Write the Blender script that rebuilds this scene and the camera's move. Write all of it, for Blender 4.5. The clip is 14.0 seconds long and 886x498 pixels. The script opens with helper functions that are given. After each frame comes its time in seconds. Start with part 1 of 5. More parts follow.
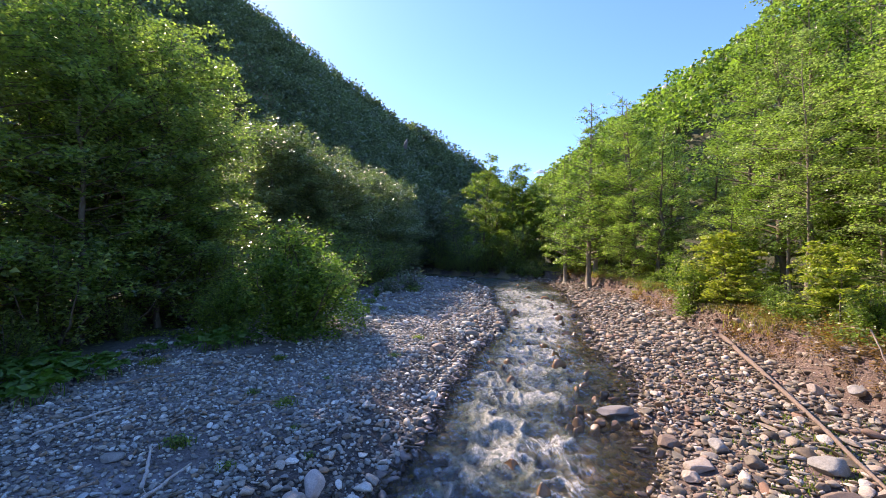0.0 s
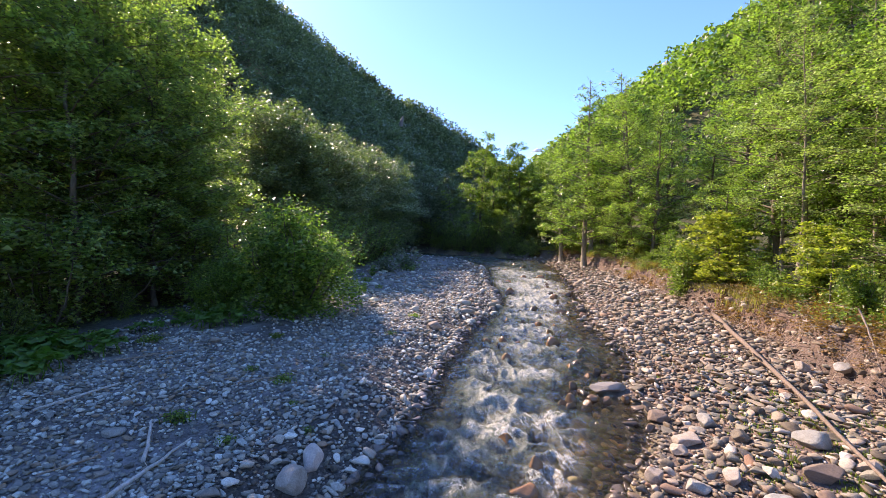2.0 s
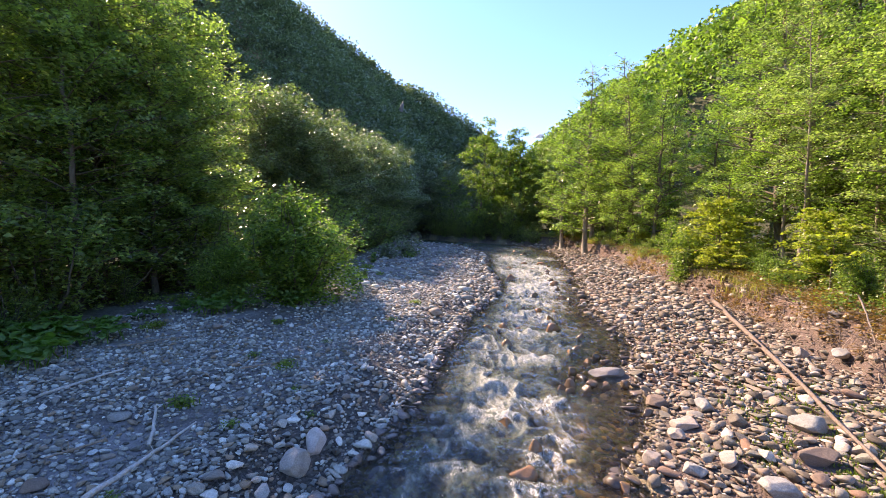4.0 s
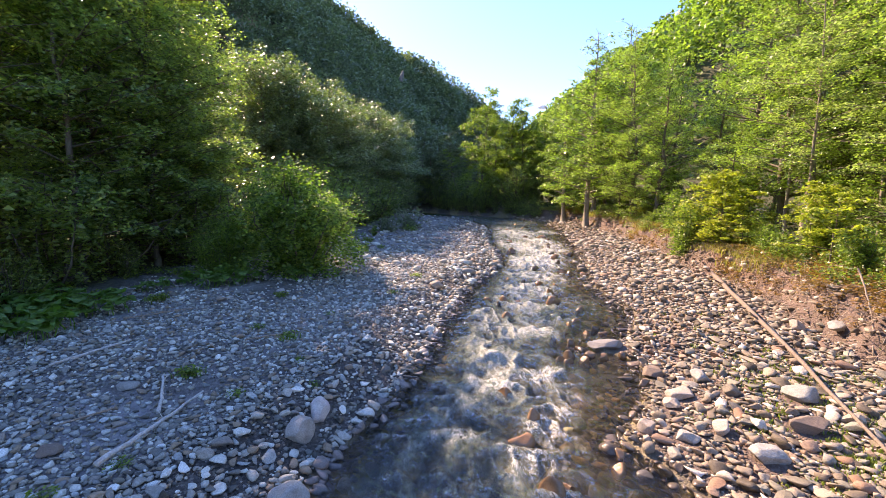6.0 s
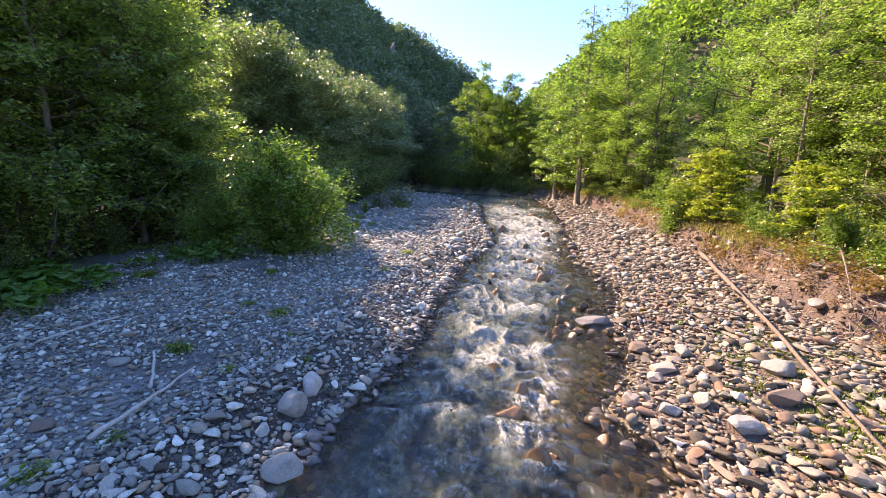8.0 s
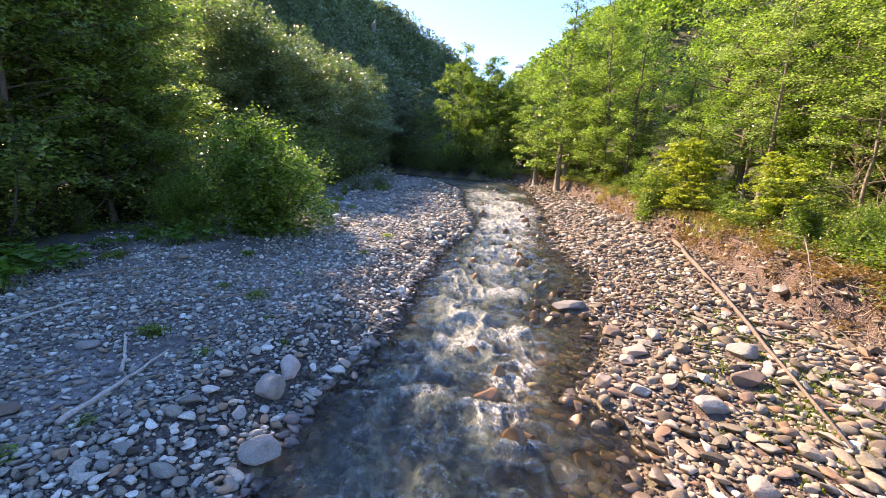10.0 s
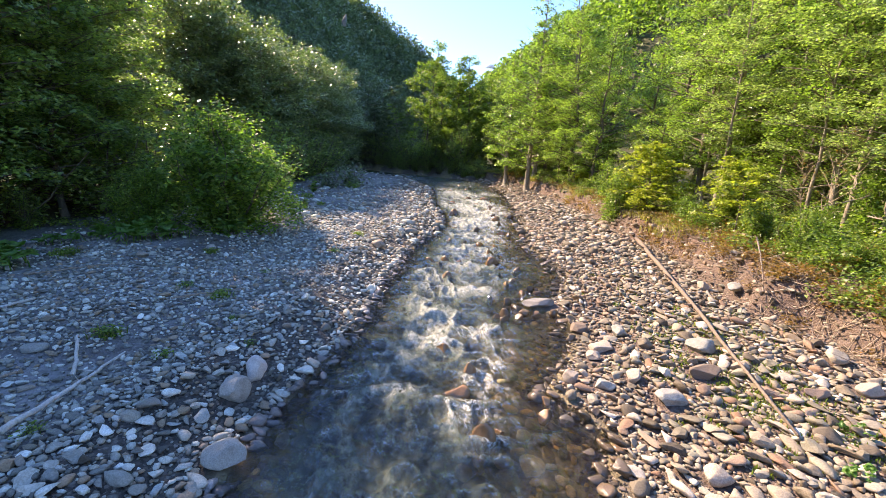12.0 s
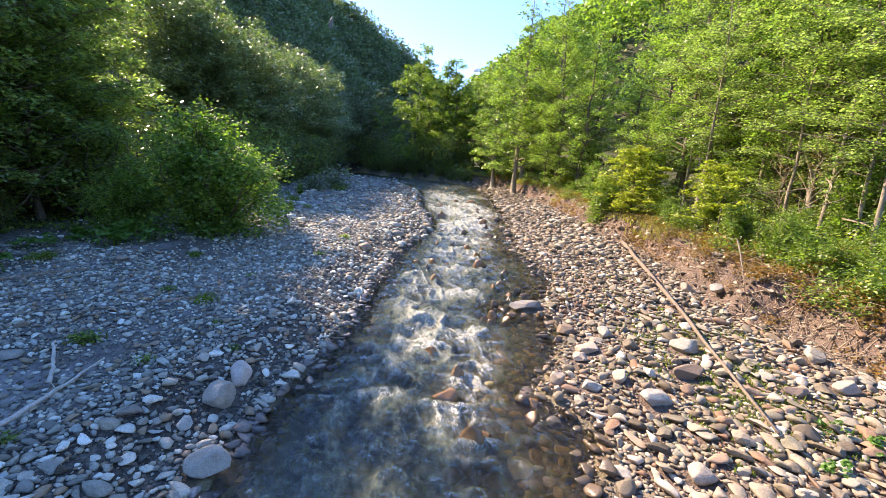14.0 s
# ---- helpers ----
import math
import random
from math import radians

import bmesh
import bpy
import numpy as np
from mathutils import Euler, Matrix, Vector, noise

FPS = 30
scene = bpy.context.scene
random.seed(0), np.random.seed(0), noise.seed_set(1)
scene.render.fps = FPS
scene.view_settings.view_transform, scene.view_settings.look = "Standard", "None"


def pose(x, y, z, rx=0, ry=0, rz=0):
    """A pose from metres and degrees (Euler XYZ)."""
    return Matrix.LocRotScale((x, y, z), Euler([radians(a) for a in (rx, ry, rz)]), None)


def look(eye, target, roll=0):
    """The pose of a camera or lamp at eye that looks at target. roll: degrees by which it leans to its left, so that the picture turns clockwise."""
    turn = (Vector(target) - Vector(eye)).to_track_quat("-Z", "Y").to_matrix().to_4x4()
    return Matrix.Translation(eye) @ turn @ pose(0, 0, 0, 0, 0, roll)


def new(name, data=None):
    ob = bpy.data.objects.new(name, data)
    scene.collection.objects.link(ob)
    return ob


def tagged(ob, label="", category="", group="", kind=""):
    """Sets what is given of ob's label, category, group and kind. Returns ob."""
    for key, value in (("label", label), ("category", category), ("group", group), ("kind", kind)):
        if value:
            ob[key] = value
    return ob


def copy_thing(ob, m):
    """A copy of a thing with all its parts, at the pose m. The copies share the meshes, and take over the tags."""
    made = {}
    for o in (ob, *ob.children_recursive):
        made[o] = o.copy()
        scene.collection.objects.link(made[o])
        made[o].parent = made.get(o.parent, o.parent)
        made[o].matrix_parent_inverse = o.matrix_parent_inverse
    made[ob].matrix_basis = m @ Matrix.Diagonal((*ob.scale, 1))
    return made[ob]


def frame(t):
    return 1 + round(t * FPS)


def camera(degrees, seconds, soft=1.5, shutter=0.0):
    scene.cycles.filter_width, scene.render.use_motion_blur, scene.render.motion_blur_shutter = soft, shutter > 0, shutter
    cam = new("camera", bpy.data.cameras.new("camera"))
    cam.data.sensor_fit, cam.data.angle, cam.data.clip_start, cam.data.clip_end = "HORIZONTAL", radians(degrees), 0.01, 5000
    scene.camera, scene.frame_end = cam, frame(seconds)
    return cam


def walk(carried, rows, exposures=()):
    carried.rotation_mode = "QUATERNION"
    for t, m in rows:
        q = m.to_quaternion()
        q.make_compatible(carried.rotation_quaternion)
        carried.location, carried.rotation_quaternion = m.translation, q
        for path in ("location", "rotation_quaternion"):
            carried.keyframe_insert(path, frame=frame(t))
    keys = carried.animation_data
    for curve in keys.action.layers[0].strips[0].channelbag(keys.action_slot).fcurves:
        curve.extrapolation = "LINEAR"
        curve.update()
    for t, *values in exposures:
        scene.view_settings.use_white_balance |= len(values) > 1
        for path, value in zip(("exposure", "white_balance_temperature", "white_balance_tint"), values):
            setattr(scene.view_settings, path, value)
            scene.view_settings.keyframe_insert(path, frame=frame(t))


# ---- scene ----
EYE = Vector((0.0, 0.0, 4.0))
cam = camera(93.9, 14.0, soft=0.7)
TURNS = [  # seconds, heading to the east of north, pitch, roll in degrees
    (0.0, 0.00, 1.00, -0.00),
    (0.5, 0.12, 0.48, 0.02),
    (1.0, 0.26, -0.34, 0.04),
    (1.5, 0.39, -1.24, 0.16),
    (2.0, 0.54, -1.89, 0.18),
    (2.5, 0.61, -2.29, 0.29),
    (3.0, 0.56, -2.61, 0.19),
    (5.5, 0.36, -6.39, 0.17),
    (6.0, 0.34, -7.42, 0.17),
    (6.5, 0.46, -8.46, 0.19),
    (7.0, 0.74, -9.30, 0.32),
    (7.5, 1.09, -9.95, 0.46),
    (8.0, 1.59, -10.55, 0.63),
    (10.5, 5.39, -12.86, 2.21),
    (11.0, 6.45, -12.83, 2.45),
    (11.5, 7.57, -12.81, 2.80),
    (12.0, 8.52, -12.75, 3.02),
    (12.5, 9.11, -12.68, 3.10),
    (13.0, 9.59, -12.58, 3.26),
    (13.5, 9.91, -12.44, 3.31),
    (14.0, 10.27, -12.28, 3.25),
]


def turn_pose(heading, pitch, roll):
    a, b = radians(heading), radians(pitch)
    way = Vector((math.sin(a) * math.cos(b), math.cos(a) * math.cos(b), math.sin(b)))
    return look(EYE, EYE + way * 10, roll)


walk(cam, [(t, turn_pose(h, p, r)) for t, h, p, r in TURNS],
     exposures=[(0.0, 1.41, 6450, 29), (2.5, 1.56, 6700, 28), (6.0, 1.9, 7250, 31), (7.0, 1.9, 7200, 31), (7.5, 1.9, 6800, 27), (8.1, 1.9, 7150, 30), (10.5, 1.9, 7250, 26), (14.0, 1.9, 6850, 20)])

# ---- light ----
SUN_AZ, SUN_EL = -40.5, 37.4  # degrees from north, above the horizon
world = bpy.data.worlds.new("sky")
scene.world = world
world.use_nodes = True
wn = world.node_tree.nodes
sky = wn.new("ShaderNodeTexSky")
sky.sky_type = "NISHITA"
sky.sun_disc = False
sky.sun_elevation = radians(SUN_EL)
sky.sun_rotation = radians(SUN_AZ)
sky.air_density, sky.dust_density, sky.ozone_density = 0.85, 0.2, 7.0
wn["Background"].inputs["Strength"].default_value = 0.148
deep = wn.new("ShaderNodeHueSaturation")
deep.inputs["Saturation"].default_value = 1.06
world.node_tree.links.new(sky.outputs[0], deep.inputs["Color"])
world.node_tree.links.new(deep.outputs[0], wn["Background"].inputs[0])
sun_data = bpy.data.lights.new("sun", "SUN")
sun_data.energy, sun_data.angle, sun_data.color = 4.0, radians(0.5), (1.0, 0.83, 0.61)
sun = new("sun", sun_data)
a, e = radians(SUN_AZ), radians(SUN_EL)
sun_way = Vector((math.sin(a) * math.cos(e), math.cos(a) * math.cos(e), math.sin(e)))
sun.matrix_world = look(sun_way * 200, (0, 0, 0))


# ---- small tools ----
def hash2(ix, iy, seed):
    h = (ix.astype(np.int64) * 374761393 + iy.astype(np.int64) * 668265263 + seed * 974634777) & 0xFFFFFFFF
    h = ((h ^ (h >> 13)) * 1274126177) & 0xFFFFFFFF
    return ((h ^ (h >> 16)) & 0xFFFF) / 65535.0


def vnoise(x, y, seed=0):
    """Smooth value noise, -1 to 1."""
    ix, iy = np.floor(x), np.floor(y)
    fx, fy = x - ix, y - iy
    ix, iy = ix.astype(np.int64), iy.astype(np.int64)
    ux, uy = fx * fx * (3 - 2 * fx), fy * fy * (3 - 2 * fy)
    a = hash2(ix, iy, seed) * (1 - ux) + hash2(ix + 1, iy, seed) * ux
    b = hash2(ix, iy + 1, seed) * (1 - ux) + hash2(ix + 1, iy + 1, seed) * ux
    return (a * (1 - uy) + b * uy) * 2 - 1


def fbm(x, y, seed=0, octaves=4):
    v, amp, tot = 0, 1.0, 0
    for k in range(octaves):
        v = v + amp * vnoise(x * 2 ** k, y * 2 ** k, seed + k)
        tot += amp
        amp *= 0.5
    return v / tot


def step01(a, b, v):
    u = np.clip((v - a) / (b - a), 0, 1)
    return u * u * (3 - 2 * u)


def np_mesh(name, verts, faces, mat=None, smooth=True):
    """A mesh from arrays of points and of triangles or quads."""
    me = bpy.data.meshes.new(name)
    verts, faces = np.asarray(verts, np.float32), np.asarray(faces, np.int32)
    n, k = faces.shape
    me.vertices.add(len(verts))
    me.vertices.foreach_set("co", verts.ravel())
    me.loops.add(n * k)
    me.loops.foreach_set("vertex_index", faces.ravel())
    me.polygons.add(n)
    me.polygons.foreach_set("loop_start", np.arange(0, n * k, k, dtype=np.int32))
    me.polygons.foreach_set("use_smooth", np.full(n, smooth))
    me.update(calc_edges=True)
    if mat:
        me.materials.append(mat)
    return me


def thing(name, label="", category="", group="", kind="", data=None, at=None):
    ob = new(name, data)
    if at is not None:
        ob.matrix_basis = at
    return tagged(ob, label, category, group, kind)


def part(name, data, parent, label=""):
    """A mesh as one part under a thing or part; bmeshes are turned into meshes."""
    ob = new(name, data)
    ob.parent = parent
    return tagged(ob, label)


def joined(pieces):
    """One pair of arrays from many (verts, faces)."""
    vs, fs, n = [], [], 0
    for v, f in pieces:
        vs.append(v)
        fs.append(f + n)
        n += len(v)
    return np.concatenate(vs), np.concatenate(fs)


def tube(pts, radii, sides=6):
    """A tapered tube along points, as quads, with a closed far end."""
    pts, radii = np.asarray(pts, float), np.asarray(radii, float)
    d = np.gradient(pts, axis=0)
    d /= np.linalg.norm(d, axis=1)[:, None] + 1e-9
    ref = np.where(np.abs(d[:, 2:3]) > 0.9, np.array([[1.0, 0, 0]]), np.array([[0, 0, 1.0]]))
    s = np.cross(d, ref)
    s /= np.linalg.norm(s, axis=1)[:, None] + 1e-9
    u = np.cross(s, d)
    ang = np.linspace(0, 2 * np.pi, sides, endpoint=False)
    ring = s[:, None, :] * np.cos(ang)[None, :, None] + u[:, None, :] * np.sin(ang)[None, :, None]
    v = (pts[:, None, :] + ring * radii[:, None, None]).reshape(-1, 3)
    i, j = np.meshgrid(np.arange(len(pts) - 1), np.arange(sides), indexing="ij")
    k = (j + 1) % sides
    f = np.stack([i * sides + j, i * sides + k, (i + 1) * sides + k, (i + 1) * sides + j], -1).reshape(-1, 4)
    caps = []
    for base in (0, (len(pts) - 1) * sides):
        for q in range(0, sides - 2, 2):
            caps.append((base, base + q + 1, base + q + 2, base + (q + 3) % sides if q + 3 < sides else base + q + 2))
    caps = [c for c in caps if len(set(c)) == 4]
    if caps:
        f = np.concatenate([f, np.array(caps)])
    return v, f


def leaf_shapes(pos, size, rng, tilt=0.6, slim=0.36, out=None, folded=False, kite=False):
    """Leaves at the points given: folded rhombs where they are seen near, three-cornered ones elsewhere."""
    n = len(pos)
    ang = rng.uniform(0, 2 * np.pi, n)
    way = np.stack([np.cos(ang), np.sin(ang), rng.normal(-0.15, 0.3, n)], 1)
    if out is not None:
        way = way + out
    way /= np.linalg.norm(way, axis=1)[:, None]
    up = np.stack([rng.normal(0, tilt, n), rng.normal(0, tilt, n), np.ones(n)], 1)
    side = np.cross(way, up)
    side /= np.linalg.norm(side, axis=1)[:, None]
    nor = np.cross(side, way)
    ln = (size * rng.uniform(0.65, 1.3, n))[:, None]
    if kite:
        v = np.stack([pos, pos + way * ln * 0.45 + side * ln * slim, pos + way * ln, pos + way * ln * 0.45 - side * ln * slim], 1).reshape(-1, 3)
        return v, np.arange(4 * n).reshape(-1, 4)
    if not folded:
        v = np.stack([pos + side * ln * slim * 0.7, pos + way * ln, pos + way * ln * 0.25 - side * ln * slim * 1.5], 1).reshape(-1, 3)
        return v, np.arange(3 * n).reshape(-1, 3)
    fold = ln * 0.07
    v = np.stack([pos, pos + way * ln * 0.5 + side * ln * slim + nor * fold, pos + way * ln - nor * fold * 0.6,
                  pos + way * ln * 0.5 - side * ln * slim + nor * fold], 1).reshape(-1, 3)
    return v, np.arange(4 * n).reshape(-1, 4)


def ball_points(n, rng, shell=0.0):
    p = rng.normal(size=(n, 3))
    p /= np.linalg.norm(p, axis=1)[:, None]
    return p * (shell + (1 - shell) * rng.uniform(0, 1, (n, 1)) ** 0.5)


# ---- materials ----
def material(name):
    m = bpy.data.materials.new(name)
    m.use_nodes = True
    t = m.node_tree
    t.nodes.clear()
    out = t.nodes.new("ShaderNodeOutputMaterial")

    def node(kind, **values):
        n = t.nodes.new(kind)
        for key, value in values.items():
            if key in n.inputs:
                n.inputs[key].default_value = value
        return n

    def link(a, b):
        t.links.new(a, b)
    return m, t, out, node, link


def ramp(node, link, value, stops, constant=False):
    r = node("ShaderNodeValToRGB")
    cr = r.color_ramp
    cr.interpolation = "CONSTANT" if constant else "LINEAR"
    while len(cr.elements) < len(stops):
        cr.elements.new(0.5)
    for el, (p, c) in zip(cr.elements, stops):
        el.position, el.color = p, (*c, 1)
    link(value, r.inputs[0])
    return r.outputs[0]


def mix(node, link, a, b, fac, mode="MIX"):
    n = node("ShaderNodeMix")
    n.data_type, n.blend_type = "RGBA", mode
    for value, k in ((fac, 0), (a, 6), (b, 7)):
        if isinstance(value, (int, float)):
            n.inputs[k].default_value = value
        elif isinstance(value, tuple):
            n.inputs[k].default_value = (*value, 1)
        else:
            link(value, n.inputs[k])
    return n.outputs[2]


def maths(node, link, op, a, b=0.0):
    n = node("ShaderNodeMath")
    n.operation = op
    for value, k in ((a, 0), (b, 1)):
        if isinstance(value, (int, float)):
            n.inputs[k].default_value = value
        else:
            link(value, n.inputs[k])
    return n.outputs[0]


def place(node):
    """World position."""
    return node("ShaderNodeNewGeometry").outputs["Position"]


def noise_tex(node, link, scale, detail=4.0, rough=0.55, at=None):
    n = node("ShaderNodeTexNoise", Scale=scale, Detail=detail, Roughness=rough)
    link(at if at is not None else place(node), n.inputs["Vector"])
    return n.outputs[0]


def bump(node, link, height, strength=0.4, distance=0.02):
    b = node("ShaderNodeBump", Strength=strength, Distance=distance)
    link(height, b.inputs["Height"])
    return b.outputs[0]


def any_random(node, link):
    """A chance value for each object and each loose piece in it."""
    g, o = node("ShaderNodeNewGeometry"), node("ShaderNodeObjectInfo")
    s = maths(node, link, "ADD", g.outputs["Random Per Island"], o.outputs["Random"])
    return maths(node, link, "FRACT", s)


def stone_material(name, stops, rough=0.75, stain=(0.2, 0.17, 0.13), stain_amount=0.35, spec=0.4):
    m, t, out, node, link = material(name)
    r = any_random(node, link)
    base = ramp(node, link, r, stops)
    n1 = noise_tex(node, link, 9.0, 5.0)
    n2 = noise_tex(node, link, 55.0, 3.0)
    c = mix(node, link, base, stain, maths(node, link, "MULTIPLY", ramp(node, link, n1, [(0.45, (0, 0, 0)), (0.7, (1, 1, 1))]), stain_amount))
    c = mix(node, link, c, ramp(node, link, n2, [(0.3, (0.58, 0.58, 0.58)), (0.7, (1.25, 1.25, 1.25))]), 0.65, "MULTIPLY")
    b = node("ShaderNodeBsdfPrincipled", Roughness=rough)
    b.inputs["Specular IOR Level"].default_value = spec
    link(c, b.inputs["Base Color"])
    h = maths(node, link, "ADD", n1, maths(node, link, "MULTIPLY", n2, 0.35))
    link(bump(node, link, h, 0.5, 0.03), b.inputs["Normal"])
    link(b.outputs[0], out.inputs[0])
    return m


GREYS = [(0.0, (0.0833, 0.0816, 0.0665)), (0.12, (0.304, 0.306, 0.261)), (0.24, (0.549, 0.525, 0.432)), (0.34, (0.147, 0.143, 0.114)), (0.46, (0.461, 0.464, 0.399)), (0.54, (0.235, 0.204, 0.142)),
         (0.62, (0.402, 0.286, 0.18)), (0.7, (0.235, 0.245, 0.223)), (0.8, (0.529, 0.571, 0.518)), (0.92, (0.686, 0.689, 0.589)), (1.0, (0.843, 0.857, 0.76))]
TANS = [(0.0, (0.0765, 0.0626, 0.0428)), (0.13, (0.243, 0.189, 0.126)), (0.27, (0.342, 0.281, 0.2)), (0.4, (0.135, 0.115, 0.0818)), (0.52, (0.252, 0.239, 0.177)),
        (0.62, (0.396, 0.317, 0.233)), (0.72, (0.252, 0.143, 0.0837)), (0.8, (0.279, 0.262, 0.209)), (0.9, (0.45, 0.386, 0.298)), (1.0, (0.612, 0.561, 0.465))]
M_STONE_L = stone_material("grey_river_stone", GREYS)
M_STONE_R = stone_material("tan_river_stone", TANS)
M_STONE_PALE = stone_material("pale_stone", [(0.0, (0.33, 0.275, 0.215)), (1.0, (0.45, 0.385, 0.31))], stain_amount=0.45)
M_STONE_LEDGE = stone_material("dark_grey_slab_stone", [(0.0, (0.2, 0.188, 0.17)), (1.0, (0.27, 0.255, 0.235))], stain_amount=0.5)
M_STONE_WHITE = stone_material("pinkish_white_stone", [(0.0, (0.56, 0.52, 0.47)), (1.0, (0.7, 0.65, 0.6))], stain=(0.34, 0.26, 0.2), stain_amount=0.45)
M_STONE_GREY = stone_material("grey_boulder_stone", [(0.0, (0.27, 0.27, 0.235)), (1.0, (0.38, 0.37, 0.325))], stain_amount=0.45)
M_STONE_BROWN = stone_material("brown_sandstone", [(0.0, (0.2, 0.15, 0.11)), (1.0, (0.29, 0.21, 0.16))])
M_STONE_WET = stone_material("wet_brown_stone", [(0.0, (0.1, 0.075, 0.05)), (0.5, (0.2, 0.12, 0.06)), (1.0, (0.3, 0.16, 0.07))], rough=0.25, spec=0.6)
M_STONE_SOAKED = stone_material("soaked_brown_stone", [(0.0, (0.05, 0.04, 0.028)), (0.35, (0.12, 0.09, 0.06)), (0.6, (0.09, 0.08, 0.06)), (0.8, (0.2, 0.12, 0.06)), (1.0, (0.24, 0.19, 0.14))], rough=0.3, spec=0.55)
M_STONE_DAMP = stone_material("damp_grey_stone", [(0.0, (0.05, 0.05, 0.05)), (0.4, (0.14, 0.135, 0.13)), (0.7, (0.2, 0.16, 0.13)), (1.0, (0.3, 0.3, 0.3))], rough=0.35, spec=0.5)
M_STONE_BED = stone_material("algae_covered_bed_stone", [(0.0, (0.16, 0.14, 0.06)), (0.25, (0.38, 0.28, 0.1)), (0.42, (0.28, 0.255, 0.13)), (0.6, (0.72, 0.4, 0.09)), (0.75, (0.42, 0.38, 0.19)), (0.9, (0.8, 0.5, 0.14)), (1.0, (0.6, 0.56, 0.36))],
                             rough=0.6, stain=(0.1, 0.1, 0.04))


def leaf_material(name, dark, light, yellow, share=0.45, hue=0.25, gloss=0.42):
    """Leaves: part reflected, part let through."""
    m, t, out, node, link = material(name)
    g, o = node("ShaderNodeNewGeometry"), node("ShaderNodeObjectInfo")
    c = ramp(node, link, g.outputs["Random Per Island"], [(0.0, dark), (0.25, dark), (0.62, light), (0.93, light), (1.0, yellow)])
    c = mix(node, link, c, yellow, maths(node, link, "MULTIPLY", o.outputs["Random"], hue))
    p = node("ShaderNodeBsdfPrincipled", Roughness=gloss)
    p.inputs["Specular IOR Level"].default_value = 0.6
    link(c, p.inputs["Base Color"])
    tr = node("ShaderNodeBsdfTranslucent")
    link(mix(node, link, c, (1.42, 1.75, 0.7), 1.0, "MULTIPLY"), tr.inputs[0])
    mx = node("ShaderNodeMixShader", Fac=share)
    mx.inputs[0].default_value = share
    link(p.outputs[0], mx.inputs[1])
    link(tr.outputs[0], mx.inputs[2])
    link(mx.outputs[0], out.inputs[0])
    return m


M_LEAF = leaf_material("alder_leaves", (0.038, 0.074, 0.018), (0.31, 0.45, 0.09), (0.48, 0.55, 0.15), 0.36, 0.22, 0.32)
M_LEAF_PALE = leaf_material("pale_glossy_leaves", (0.08, 0.125, 0.045), (0.38, 0.48, 0.18), (0.55, 0.6, 0.27), 0.36, 0.15, 0.3)
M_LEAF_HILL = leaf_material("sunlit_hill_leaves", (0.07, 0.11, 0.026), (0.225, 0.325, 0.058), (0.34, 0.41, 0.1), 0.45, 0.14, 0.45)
M_LEAF_BEND = leaf_material("bend_tree_leaves", (0.065, 0.11, 0.025), (0.23, 0.32, 0.055), (0.38, 0.44, 0.09), 0.45, 0.12, 0.4)
M_LEAF_DARK = leaf_material("forest_leaves", (0.075, 0.12, 0.05), (0.21, 0.29, 0.095), (0.46, 0.51, 0.14), 0.55, 0.2, 0.3)
M_LEAF_SILVER = leaf_material("willow_leaves", (0.09, 0.12, 0.07), (0.16, 0.2, 0.12), (0.24, 0.27, 0.14), 0.35)
M_LEAF_YELLOW = leaf_material("yellowing_leaves", (0.12, 0.17, 0.024), (0.36, 0.4, 0.055), (0.52, 0.45, 0.07), 0.45)
M_LEAF_BUSH = leaf_material("bush_leaves", (0.06, 0.11, 0.022), (0.19, 0.28, 0.05), (0.33, 0.38, 0.075), 0.48)
M_LEAF_ALDER = leaf_material("alder_bush_leaves", (0.07, 0.125, 0.03), (0.19, 0.3, 0.06), (0.42, 0.52, 0.1), 0.5, 0.2, 0.6)
M_LEAF_BROAD = leaf_material("butterbur_leaves", (0.09, 0.2, 0.035), (0.16, 0.32, 0.06), (0.22, 0.36, 0.08), 0.45, 0.1)
M_LEAF_RUST = leaf_material("rusty_fern_leaves", (0.16, 0.1, 0.03), (0.28, 0.15, 0.04), (0.3, 0.24, 0.06), 0.4)
M_LEAF_BRAMBLE = leaf_material("bramble_leaves", (0.065, 0.115, 0.025), (0.22, 0.32, 0.065), (0.42, 0.38, 0.08), 0.42, 0.1)
M_GRASS_DRY = leaf_material("dry_grass_blades", (0.17, 0.17, 0.045), (0.36, 0.33, 0.1), (0.46, 0.36, 0.14), 0.42)
M_GRASS = leaf_material("grass_blades", (0.09, 0.14, 0.025), (0.17, 0.22, 0.045), (0.3, 0.27, 0.09), 0.45)


def bark_material(name, a, b, scale=14.0):
    m, t, out, node, link = material(name)
    mp = node("ShaderNodeMapping")
    mp.inputs["Scale"].default_value = (1, 1, 0.25)
    link(place(node), mp.inputs["Vector"])
    n1 = noise_tex(node, link, scale, 6.0, 0.65, mp.outputs[0])
    n2 = noise_tex(node, link, 2.5, 3.0)
    c = ramp(node, link, n1, [(0.3, a), (0.7, b)])
    c = mix(node, link, c, (0.09, 0.11, 0.05), maths(node, link, "MULTIPLY", n2, 0.35))
    p = node("ShaderNodeBsdfPrincipled", Roughness=0.9)
    link(c, p.inputs["Base Color"])
    link(bump(node, link, n1, 0.8, 0.03), p.inputs["Normal"])
    link(p.outputs[0], out.inputs[0])
    return m


